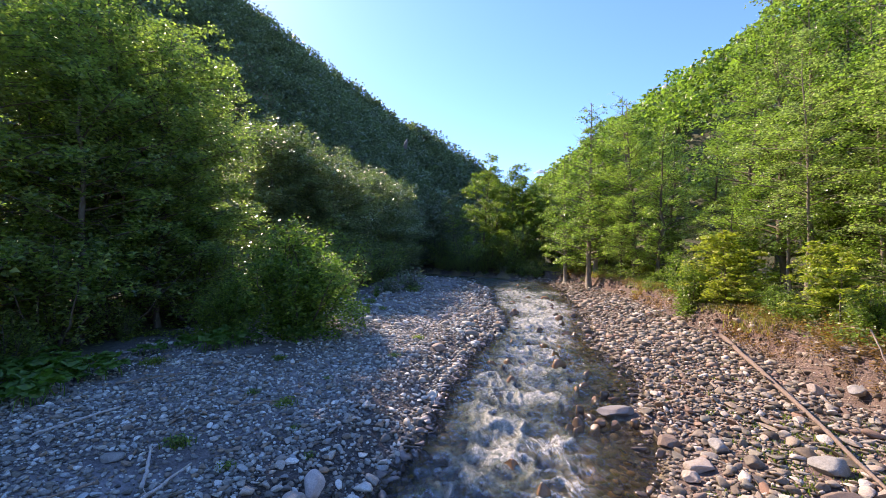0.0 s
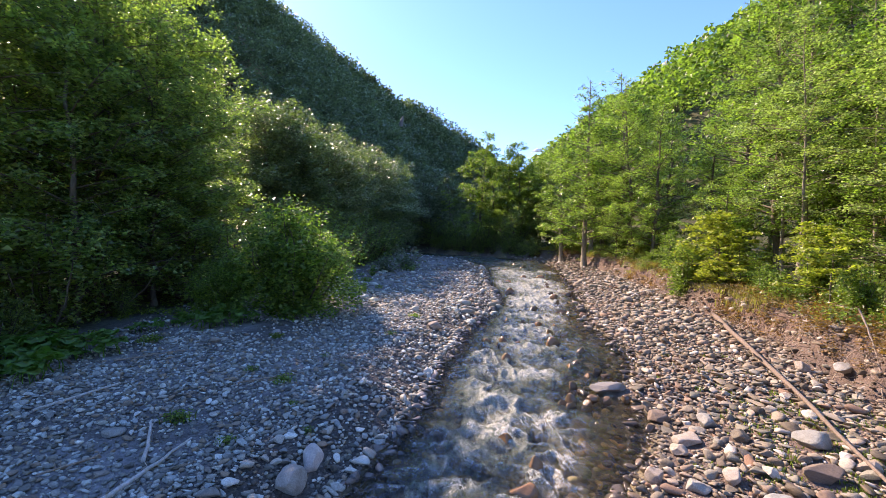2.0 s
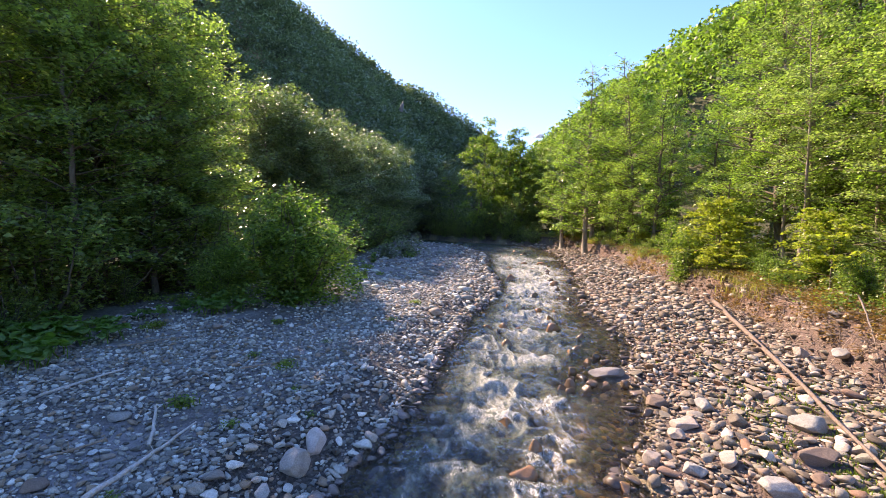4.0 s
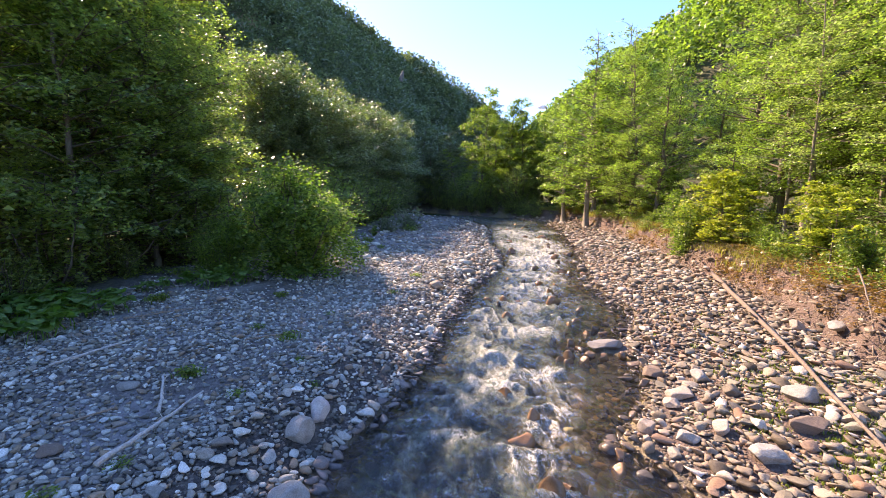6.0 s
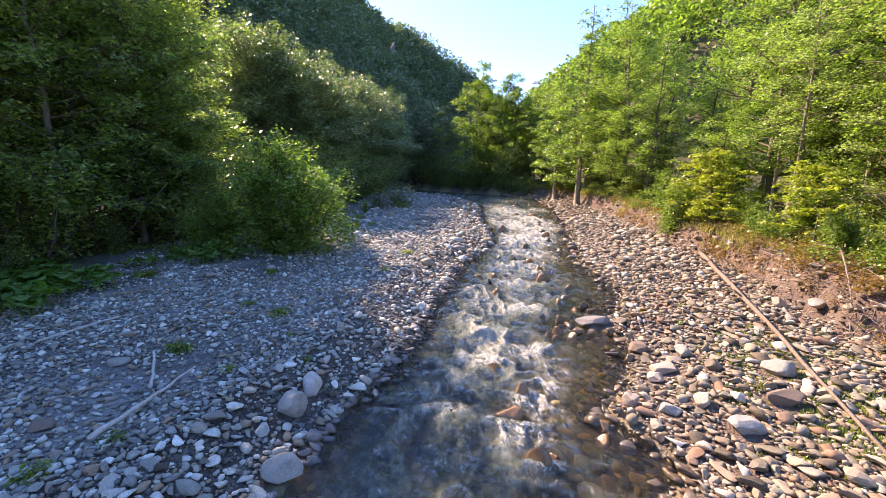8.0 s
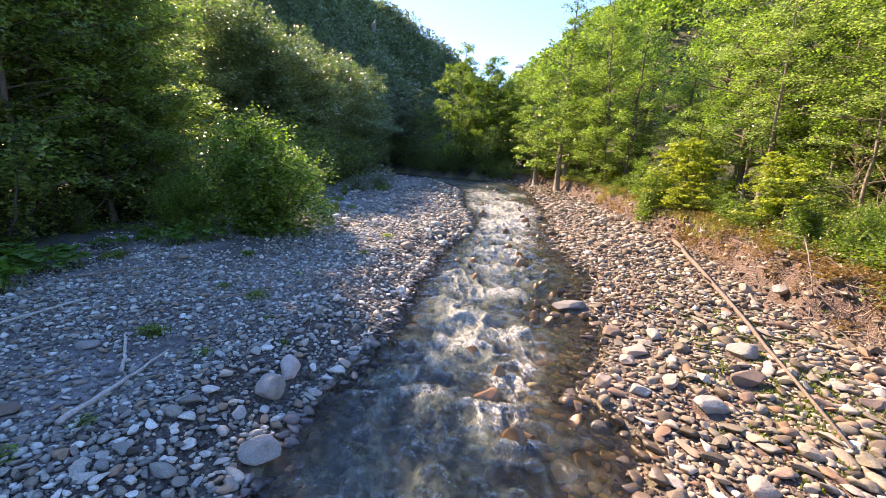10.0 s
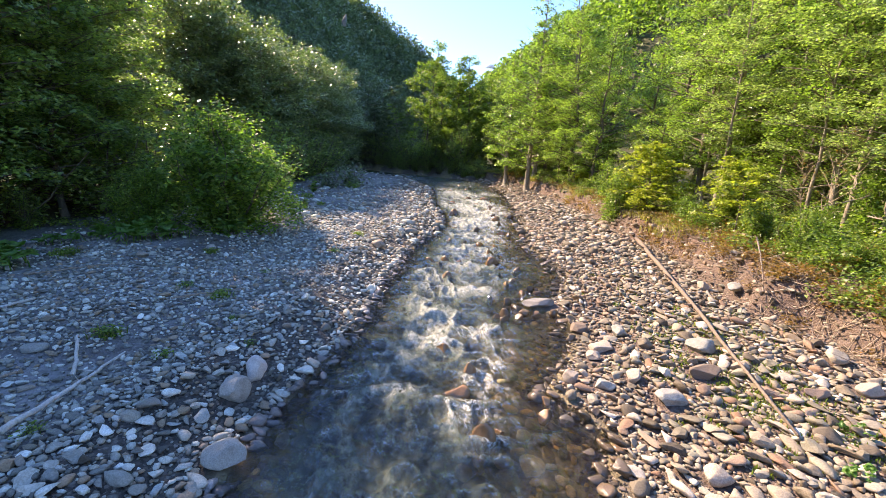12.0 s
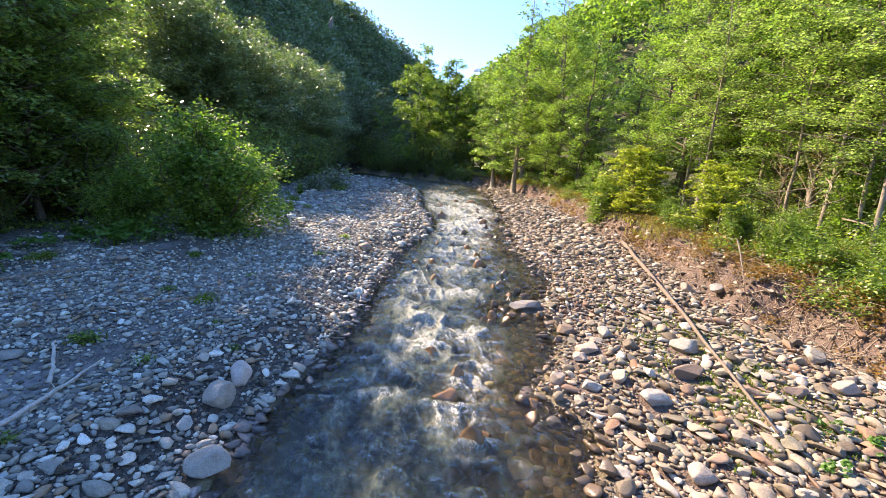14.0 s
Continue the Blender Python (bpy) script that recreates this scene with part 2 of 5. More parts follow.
M_BARK = bark_material("grey_brown_bark", (0.07, 0.055, 0.04), (0.24, 0.19, 0.14))
M_BARK_PALE = bark_material("pale_bark", (0.16, 0.13, 0.1), (0.4, 0.34, 0.27))
M_DRIFT = bark_material("bleached_driftwood", (0.5, 0.46, 0.4), (0.82, 0.77, 0.7), 30.0)
M_LOG = bark_material("peeled_log_wood", (0.15, 0.105, 0.08), (0.33, 0.24, 0.185), 22.0)
M_TWIG = bark_material("dry_twigs", (0.24, 0.17, 0.12), (0.5, 0.4, 0.31), 25.0)


def ground_material():
    """Sand and fine gravel near the river, soil and litter on the banks and hills."""
    m, t, out, node, link = material("river_ground")
    at = place(node)
    vor = node("ShaderNodeTexVoronoi", Scale=26.0)
    link(at, vor.inputs["Vector"])
    fine = node("ShaderNodeTexVoronoi", Scale=70.0)
    link(at, fine.inputs["Vector"])
    mid = noise_tex(node, link, 6.0, 5.0)
    kinds = node("ShaderNodeAttribute")
    kinds.attribute_name = "cover"
    # Pebble colours are darkened to hold the shade in the gaps between stones.
    pebble = ramp(node, link, vor.outputs["Color"], [(0.0, (0.035, 0.03, 0.025)), (0.4, (0.075, 0.068, 0.058)), (0.7, (0.12, 0.105, 0.085)), (1.0, (0.3, 0.27, 0.23))])
    silt = ramp(node, link, mid, [(0.3, (0.17, 0.165, 0.158)), (0.7, (0.33, 0.322, 0.305))])
    gravel = mix(node, link, silt, pebble, maths(node, link, "SUBTRACT", 1.0, kinds.outputs["Alpha"]))
    soil = ramp(node, link, mid, [(0.25, (0.08, 0.05, 0.035)), (0.55, (0.17, 0.11, 0.08)), (0.8, (0.28, 0.19, 0.14))])
    floor = ramp(node, link, mid, [(0.3, (0.035, 0.035, 0.015)), (0.55, (0.07, 0.075, 0.025)), (0.8, (0.11, 0.09, 0.045))])
    sep = node("ShaderNodeSeparateColor")
    link(kinds.outputs["Color"], sep.inputs[0])
    c = mix(node, link, gravel, soil, sep.outputs[0])
    c = mix(node, link, c, floor, sep.outputs[1])
    bed = ramp(node, link, mid, [(0.3, (0.13, 0.115, 0.06)), (0.55, (0.28, 0.225, 0.11)), (0.8, (0.45, 0.34, 0.16))])
    c = mix(node, link, c, bed, sep.outputs[2])
    p = node("ShaderNodeBsdfPrincipled", Roughness=0.9)
    link(c, p.inputs["Base Color"])
    h = maths(node, link, "ADD", maths(node, link, "MULTIPLY", vor.outputs["Distance"], -0.6), maths(node, link, "MULTIPLY", fine.outputs["Distance"], -0.3))
    h = maths(node, link, "ADD", h, mid)
    link(bump(node, link, h, 0.9, 0.04), p.inputs["Normal"])
    link(p.outputs[0], out.inputs[0])
    return m


M_GROUND = ground_material()


def water_material():
    """Clear where it is shallow, dark blue-green where it is deep, white where it breaks."""
    m, t, out, node, link = material("running_water")

    def along(sx, sy):
        mp = node("ShaderNodeMapping")
        mp.inputs["Scale"].default_value = (sx, sy, 1.0)
        link(place(node), mp.inputs["Vector"])
        return mp.outputs[0]
    flow, thread = along(1.0, 0.55), along(1.0, 0.42)
    n1 = noise_tex(node, link, 9.0, 4.0, 0.6, flow)
    n2 = noise_tex(node, link, 34.0, 3.0, 0.6, flow)
    h = maths(node, link, "ADD", n1, maths(node, link, "MULTIPLY", n2, 0.42))
    nor = bump(node, link, h, 1.0, 0.22)
    gloss = node("ShaderNodeBsdfGlossy", Roughness=0.03)
    link(nor, gloss.inputs["Normal"])
    clear = node("ShaderNodeBsdfTransparent")
    clear.inputs[0].default_value = (0.96, 0.97, 0.91, 1)
    cloud = node("ShaderNodeBsdfDiffuse")
    fa = node("ShaderNodeAttribute")
    fa.attribute_name = "foam"
    # Aerated streaks that also put the ripples' light and dark into the colour.
    ripple_plume = maths(node, link, "ADD", noise_tex(node, link, 2.6, 4.0, 0.6, flow), maths(node, link, "MULTIPLY", maths(node, link, "SUBTRACT", noise_tex(node, link, 11.0, 3.0, 0.6, flow), 0.5), 0.7))
    # Calm water is darkened, putting the shade along the left side into its colour.
    ripple_plume = maths(node, link, "ADD", ripple_plume, maths(node, link, "SUBTRACT", maths(node, link, "MULTIPLY", fa.outputs["Fac"], 0.4), 0.13))
    link(ramp(node, link, ripple_plume, [(0.3, (0.022, 0.038, 0.046)), (0.5, (0.135, 0.165, 0.13)), (0.7, (0.27, 0.305, 0.24))]), cloud.inputs[0])
    link(nor, cloud.inputs["Normal"])
    body = node("ShaderNodeMixShader")
    depth = node("ShaderNodeAttribute")
    depth.attribute_name = "depth"
    d2 = ramp(node, link, depth.outputs["Fac"], [(0.3, (0, 0, 0)), (1.0, (0.9,) * 3)])
    link(d2, body.inputs[0])
    link(clear.outputs[0], body.inputs[1])
    link(cloud.outputs[0], body.inputs[2])
    fr = node("ShaderNodeFresnel", IOR=2.0)
    link(nor, fr.inputs["Normal"])
    surf = node("ShaderNodeMixShader")
    link(fr.outputs[0], surf.inputs[0])
    link(body.outputs[0], surf.inputs[1])
    link(gloss.outputs[0], surf.inputs[2])
    foam = node("ShaderNodeBsdfDiffuse")
    foam.inputs[0].default_value = (0.6, 0.6, 0.53, 1)
    warp = node("ShaderNodeTexNoise", Scale=2.6, Detail=3.0)
    link(flow, warp.inputs["Vector"])
    bent = node("ShaderNodeVectorMath")
    bent.operation = "MULTIPLY_ADD"
    link(warp.outputs["Color"], bent.inputs[0])
    bent.inputs[1].default_value = (0.7, 0.5, 0)
    link(thread, bent.inputs[2])

    def lace(scale, width, detail):
        """Thin torn threads, wider where the water breaks harder."""
        q = noise_tex(node, link, scale, detail, 0.6, bent.outputs[0])
        q = maths(node, link, "ABSOLUTE", maths(node, link, "SUBTRACT", q, 0.5))
        q = maths(node, link, "SUBTRACT", maths(node, link, "MULTIPLY", fa.outputs["Fac"], 0.36), maths(node, link, "MULTIPLY", q, width))
        return ramp(node, link, q, [(0.03, (0, 0, 0)), (0.24, (1, 1, 1))])
    both = maths(node, link, "MAXIMUM", lace(5.0, 7.0, 5.0), maths(node, link, "MULTIPLY", lace(13.0, 6.0, 4.0), 0.8))
    grain = ramp(node, link, noise_tex(node, link, 42.0, 3.0, 0.7, flow), [(0.36, (0.15,) * 3), (0.62, (1, 1, 1))])
    mask = maths(node, link, "MULTIPLY", both, grain)
    fin = node("ShaderNodeMixShader")
    link(maths(node, link, "MULTIPLY", mask, 0.92), fin.inputs[0])
    link(surf.outputs[0], fin.inputs[1])
    link(foam.outputs[0], fin.inputs[2])
    link(fin.outputs[0], out.inputs[0])
    return m


M_WATER = water_material()

# ---- the lie of the land ----
SLOPE = 0.02
LEFT_Y = [-40, 0, 4.3, 5.5, 6.9, 8.5, 10.1, 12.2, 13.3, 15.5, 18, 21.3, 25, 31, 37, 41, 48, 53, 57, 62, 70, 130]
LEFT_X = [-6, -2.4, -1.9, -1.7, -1.1, -0.6, -0.2, 0.1, 0.5, 0.9, 1.9, 3.15, 3.4, 3.5, 4.2, 4.4, 3.2, -0.5, -4, -9, -17, -70]
RIGHT_Y = [-40, 0, 3.8, 4.4, 4.9, 5.4, 6.2, 6.9, 8.1, 9.3, 9.9, 10.6, 12.8, 15.9, 18, 22.4, 26.6, 36.7, 48, 54, 58, 62, 68, 76, 130]
RIGHT_X = [2, 2.6, 2.9, 3.1, 3.5, 3.3, 3.0, 3.6, 4.4, 4.6, 3.9, 5.0, 6.3, 6.3, 6.7, 8.0, 9.0, 11.2, 12.6, 9.5, 4.5, 0.5, -5, -13, -62]
BANK_Y = [-40, 0, 5, 8.1, 10.8, 12.7, 17.6, 22.4, 34, 48, 54, 58, 62, 68, 76, 130]
BANK_X = [9.4, 8.8, 8.9, 9.1, 9.8, 10.4, 11.1, 12.1, 13.7, 14.3, 11.2, 6.2, 2.2, -3.3, -11.3, -60]
WOOD_Y = [-40, 0, 10, 12.8, 16, 22, 29, 44, 54, 60, 70, 130]
WOOD_X = [-13, -11, -11.2, -11.5, -11, -9, -7, -5, -5.5, -10, -20, -75]


def bearing(az, dist, el):
    """A place by its bearing, distance and height over the horizon in degrees."""
    return (dist * math.sin(radians(az)), dist * math.cos(radians(az)), 4 + dist * math.tan(radians(el)))


RIDGE_WEST = [bearing(*p) for p in ((-150, 170, 22), (-90, 170, 27), (-60, 175, 28), (-40, 172, 28.5), (-27, 172, 28.2), (-14.2, 176, 21.9), (-5, 184, 17.6), (2.8, 190, 12.7), (10, 230, 7), (16, 300, 3))]
RIDGE_EAST = [bearing(*p) for p in ((13, 300, 6), (19, 230, 10.5), (25.4, 175, 17.0), (34.9, 145, 20.7), (40.4, 135, 24.0), (60, 125, 24), (90, 130, 22), (150, 190, 12))]


def ridge(x, y, line, fall):
    best = np.full(np.shape(x), -1e9)
    for (x0, y0, z0), (x1, y1, z1) in zip(line, line[1:]):
        dx, dy = x1 - x0, y1 - y0
        u = np.clip(((x - x0) * dx + (y - y0) * dy) / (dx * dx + dy * dy), 0, 1)
        d = np.hypot(x - x0 - u * dx, y - y0 - u * dy)
        best = np.maximum(best, z0 + u * (z1 - z0) - fall * d)
    return best


def hills(x, y):
    rough = 7 * fbm(x / 45, y / 45, 5, 3)
    west = ridge(x, y, RIDGE_WEST, 0.95) + rough * step01(25, 90, np.hypot(x, y)) - 3
    east = ridge(x, y, RIDGE_EAST, 0.8) + rough * 0.5 - 3
    far = np.hypot(x, y)
    return np.maximum(west, east) * (1 - step01(500, 900, far))


def ground(x, y):
    """The height of the ground."""
    x, y = np.asarray(x, float), np.asarray(y, float)
    xl, xr = np.interp(y, LEFT_Y, LEFT_X), np.interp(y, RIGHT_Y, RIGHT_X)
    xb, xw = np.interp(y, BANK_Y, BANK_X), np.interp(y, WOOD_Y, WOOD_X)
    xb = xb + 0.6 * fbm(x * 0.2, y * 0.7, 3)
    base = SLOPE * np.clip(y, -60, 140)
    bed = -0.38 * step01(-0.1, 1.1, x - xl) * step01(-0.1, 3.4, xr - x) - 0.09 * step01(-0.1, 0.4, xr - x) * step01(-0.1, 0.4, x - xl) + 0.05 * fbm(x * 1.5, y * 1.5, 11)
    left = 0.02 + 0.42 * step01(0, 1.6, xl - x) + 0.12 * step01(2, 8, xl - x) + 0.06 * fbm(x * 0.7, y * 0.7, 12) * step01(0.3, 1.5, xl - x)
    left = left + 0.5 * step01(0, 5, xw - x)
    right = 0.02 + 0.22 * step01(0, 2.0, x - xr) + 0.14 * step01(1.5, 5, x - xr) + 0.05 * fbm(x * 0.9, y * 0.9, 13) * step01(0.3, 1.5, x - xr)
    right = right + 0.95 * step01(0.1, 0.75, x - xb) + 0.1 * step01(0.7, 1.6, x - xb) + 0.4 * step01(1, 7, x - xb) + 0.12 * fbm(x * 1.6, y * 1.6, 14) * step01(0, 1, x - xb)
    z = np.where(x < xl, left, np.where(x > xr, right, bed)) + base
    z = z + 0.02 * fbm(x * 4, y * 4, 15)
    return np.maximum(z, hills(x, y))


def graded(lo, mid_lo, mid_hi, hi, fine, growth=1.09):
    mid = list(np.arange(mid_lo, mid_hi, fine))
    s, v, up = fine, mid_hi, []
    while v < hi:
        up.append(v)
        s *= growth
        v += s
    s, v, down = fine, mid_lo, []
    while True:
        s *= growth
        v -= s
        if v < lo:
            break
        down.append(v)
    return np.array(down[::-1] + mid + up + [hi])


def grid_faces(nx, ny):
    i, j = np.meshgrid(np.arange(nx - 1), np.arange(ny - 1), indexing="ij")
    a = i * ny + j
    return np.stack([a, a + ny, a + ny + 1, a + 1], -1).reshape(-1, 4)


def build_ground():
    gx = graded(-2600, -12, 14, 2600, 0.22)
    gy = graded(-2600, 2, 24, 4000, 0.21, 1.08)
    X, Y = np.meshgrid(gx, gy, indexing="ij")
    Z = ground(X, Y)
    me = np_mesh("ground", np.stack([X, Y, Z], -1).reshape(-1, 3), grid_faces(len(gx), len(gy)), M_GROUND)
    xl, xr = np.interp(Y, LEFT_Y, LEFT_X), np.interp(Y, RIGHT_Y, RIGHT_X)
    xb, xw = np.interp(Y, BANK_Y, BANK_X), np.interp(Y, WOOD_Y, WOOD_X)
    wob = 0.8 * fbm(X * 0.6, Y * 0.6, 21)
    soil = step01(-0.5, 0.7, X - xb + wob)
    soil = np.maximum(soil, 0.65 * step01(-0.2, 0.6, X - xr))
    wood = np.maximum(step01(-0.5, 1.5, xw - X + wob), step01(1.2, 2.6, X - xb + wob))
    # Ground past y 75 takes the dark floor colour, standing for shade there.
    wood = np.maximum(wood, step01(75, 92, Y))
    wood = np.maximum(wood, step01(-1.0, 1.0, hills(X, Y) - SLOPE * np.clip(Y, -60, 140) - 0.6))
    # Pale soil fades out upstream to put the same shade into the colour.
    soil = soil * (1 - 0.8 * step01(50, 70, Y))
    wet = step01(-0.25, 0.25, np.minimum(X - xl, xr - X) + 0.2 * wob)
    silt = step01(1.2, 3.2, xl - X + 1.6 * fbm(X * 0.35 + 3, Y * 0.28, 51, 3)) * (0.35 + 0.65 * step01(-0.25, 0.2, fbm(X * 0.4, Y * 0.5, 22, 4)))
    col = np.stack([soil, wood, wet, silt], -1).reshape(-1, 4)
    at = me.color_attributes.new("cover", "FLOAT_COLOR", "POINT")
    at.data.foreach_set("color", col.astype(np.float32).ravel())
    return thing("ground", "gravelly valley floor with wooded hillsides rising on both sides", "ground", kind="structure", data=me)


build_ground()

# rapids: x, y, strength, width across, length along
RAPIDS = [(1.36, 9.5, 0.8, 0.7, 0.9), (2.04, 8.8, 0.7, 0.7, 0.5), (0.15, 6.6, 1.1, 0.4, 0.35), (0.5, 7.4, 0.5, 0.35, 0.5), (2.4, 11.6, 0.75, 0.9, 0.7), (1.5, 12.9, 0.7, 0.6, 1.0),
          (3.2, 13.8, 0.55, 1.2, 0.6), (3.6, 16.6, 0.7, 1.0, 1.6), (4.6, 19.0, 0.6, 0.8, 1.2), (4.6, 22.3, 0.9, 1.3, 2.4), (6.4, 24.5, 0.8, 0.9, 2.0), (5.4, 28.5, 0.9, 1.3, 3.2), (7.6, 31.0, 0.9, 1.2, 3.0), (6.5, 37, 0.9, 1.8, 4.5), (1.0, 8.3, 0.7, 0.5, 0.5),
          (2.5, 7.7, 0.6, 0.5, 0.6), (1.7, 6.6, 0.7, 0.6, 0.8), (1.6, 5.0, 0.65, 0.35, 0.4), (1.3, 5.9, 0.55, 0.5, 0.5), (2.0, 7.2, 0.6, 0.6, 0.7), (3.4, 12.4, 0.45, 0.6, 0.3), (0.9, 10.6, 0.5, 0.5, 0.8), (2.2, 4.6, 0.4, 0.3, 0.4)]


def water_level(y):
    return SLOPE * np.clip(y, -60, 140)


def build_water():
    ys = np.concatenate([np.arange(-30, -2, 0.8), np.arange(-2, 2.6, 0.15), np.arange(2.6, 13, 0.038), np.arange(13, 24, 0.08), np.arange(24, 50, 0.18), np.arange(50, 131, 0.8)])
    us = np.linspace(0, 1, 160)
    Y, U = np.meshgrid(ys, us, indexing="ij")
    xl, xr = np.interp(Y, LEFT_Y, LEFT_X) - 0.35, np.interp(Y, RIGHT_Y, RIGHT_X) + 0.35
    X = xl + (xr - xl) * U
    turb, lift = np.zeros_like(X), np.zeros_like(X)
    wx, wy = X + 0.3 * fbm(X * 1.5, Y * 1.3, 31), Y + 0.35 * fbm(X * 1.3, Y * 1.3, 32)
    for cx, cy, s, w, ln in RAPIDS:
        # the water comes down towards the south: a sharp crest, and a tail of foam below it
        across = np.exp(-((wx - cx) / w) ** 2)
        bow = wy - cy + 0.35 * ln * ((wx - cx) / w) ** 2
        tail = np.where(bow > 0, np.exp(-(bow / (0.3 * ln)) ** 2), np.exp(-(bow / (1.25 * ln)) ** 2))
        turb += s * across * tail
        lift += s * across * (0.085 * np.exp(-(bow / (0.4 * ln)) ** 2) - 0.06 * np.exp(-((bow - 0.9 * ln) / (0.6 * ln)) ** 2) - 0.04 * np.exp(-((bow + 1.0 * ln) / (0.6 * ln)) ** 2))
    inner = step01(0.5, 1.5, np.minimum(X - xl, xr - X))
    reach = 0.7 * step01(13, 26, Y) * (1 - 0.7 * step01(36, 46, Y)) * np.clip(0.62 + 1.9 * fbm(X * 0.7, Y * 0.3, 43, 3), 0.1, 1.3)
    near = 0.22 * step01(3.5, 6.5, Y) * (1 - step01(14, 25, Y)) * step01(-0.1, 0.9, X - xl - 0.9) * (1 - step01(0.55, 0.8, U) * (Y < 14))
    turb = turb + inner * (reach + near * (1 + 1.4 * fbm(X * 0.8, Y * 0.5, 36)))
    stir = 0.85 + 0.3 * np.clip(turb, 0, 1)
    edge = step01(0.2, 0.9, np.minimum(X - xl, xr - X))
    sx, sy = X + 0.12 * fbm(X * 3, Y * 2, 38), Y + 0.15 * fbm(X * 3, Y * 2, 39)
    ridged = 1 - 2 * np.abs(vnoise(sx * 3.2, sy * 2.3, 34)) - 0.3 * np.abs(vnoise(sx * 6.1, sy * 4.7, 40))
    wave = 0.035 * fbm(X * 1.5, Y * 1.0, 33, 2) + 0.085 * ridged + 0.036 * fbm(sx * 8.5, sy * 5.6, 37, 2)
    calm = 0.2 + 0.8 * step01(0.08, 0.32, water_level(Y) - ground(X, Y))
    Z = water_level(Y) - 0.03 + (lift + wave * stir * calm) * edge
    me = np_mesh("river", np.stack([X, Y, Z], -1).reshape(-1, 3), grid_faces(len(ys), len(us))[:, ::-1], M_WATER)
    foam = np.clip(turb * (0.66 + 0.5 * fbm(X * 2.4, Y * 1.3, 35, 3)) + 1.5 * np.clip(wave, 0, 1) * turb * 4, 0, 1.2) * edge
    depth = np.clip((Z - ground(X, Y)) / 0.45, 0, 1)
    for nm, val in (("foam", foam), ("depth", depth)):
        at = me.attributes.new(nm, "FLOAT", "POINT")
        at.data.foreach_set("value", val.astype(np.float32).ravel())
    return thing("river", "shallow clear mountain river with white rapids over stones", "river", kind="structure", data=me)


river = build_water()

# ---- trees ----
def make_tree(seed, h, spread, bare, leaves, leaf, m_leaf, m_bark, limbs=26, rise=0.35, flat=0.4, top_thin=1.0, girth=0.011, label="", category="tree", name="tree", group="", top=0.35, gaps=0.36, wander=0.012, spray=(0.28, 0.55), tilt=1.1, kite=False, layered=False):
    """A tapered trunk with limbs, and a crown of leaf sprays on them."""
    rng = np.random.default_rng(seed)
    root = thing(name, label, category, group)
    n = 12
    u = np.linspace(0, 1, n)
    bend = np.cumsum(rng.normal(0, wander * h, (n, 2)), 0) * 0.5
    stem = np.stack([bend[:, 0], bend[:, 1], u * h * 0.97 - 0.3], 1)
    stem[0, :2] = 0
    r0 = girth * h
    rad = r0 * (1 - 0.9 * u ** 0.9)
    rad[0] *= 1.35
    pieces = [tube(stem, rad, 8)]
    centres, sizes = [], []
    for i in range(limbs):
        v = (i + rng.uniform(0, 1)) / limbs
        w = bare + (0.985 - bare) * v
        z0 = np.array([np.interp(w, u, stem[:, k]) for k in range(3)])
        az = i * 2.4 + rng.normal(0, 0.4)
        ln = spread * (0.55 + 0.55 * math.sin(math.pi * min(1, 0.12 + 0.8 * v))) * rng.uniform(0.7, 1.15) * (1 - (1 - top) * v ** 2)
        s = np.linspace(0, 1, 5)
        away = np.array([math.cos(az), math.sin(az), 0])
        side = np.array([-math.sin(az), math.cos(az), 0])
        pts = z0 + np.outer(s * ln, away) + np.outer(s ** 2 * ln * rng.normal(0, 0.15), side)
        pts[:, 2] += ln * rise * (s + 0.5 * v * s - 0.25 * s ** 2) * rng.uniform(0.6, 1.3)
        pieces.append(tube(pts, np.interp(w, u, rad) * 0.5 * (1 - 0.85 * s) + 0.006, 3))
        for q in np.linspace(0.25, 1.0, max(3, int(ln * 2.2))):
            c = np.array([np.interp(q, s, pts[:, k]) for k in range(3)])
            c = c + side * rng.normal(0, 0.22 * ln * (0.4 + q * 0.6)) + np.array([0, 0, rng.normal(0, 0.1)])
            centres.append(c)
            sizes.append(rng.uniform(*spray) * (0.7 + 0.1 * ln))
            if rng.uniform() < 0.5:
                pieces.append(tube(np.array([np.array([np.interp(q * 0.85, s, pts[:, k]) for k in range(3)]), c]), [0.012, 0.005], 3))
    trunk = part("trunk", np_mesh("trunk", *pieces[0], m_bark), root)
    part("branchwork", np_mesh("branchwork", *joined(pieces[1:]), m_bark), trunk)
    centres, sizes = np.array(centres), np.array(sizes)
    thin = np.where(centres[:, 2] > 0.85 * h, top_thin, 1.0)
    wgt = sizes ** 2 * thin * (rng.uniform(0, 1, len(sizes)) > gaps)
    pick = rng.choice(len(centres), leaves, p=wgt / wgt.sum())
    off = ball_points(leaves, rng) * sizes[pick][:, None]
    off[:, 2] *= flat
    if layered:
        off[:, 2] -= 0.45 * np.hypot(off[:, 0], off[:, 1]) ** 2 / sizes[pick]
    v, f = leaf_shapes(centres[pick] + off, leaf, rng, tilt, 0.42 if kite else 0.36, kite=kite)
    part("crown", np_mesh("crown", v, f, m_leaf, False), root)
    return root


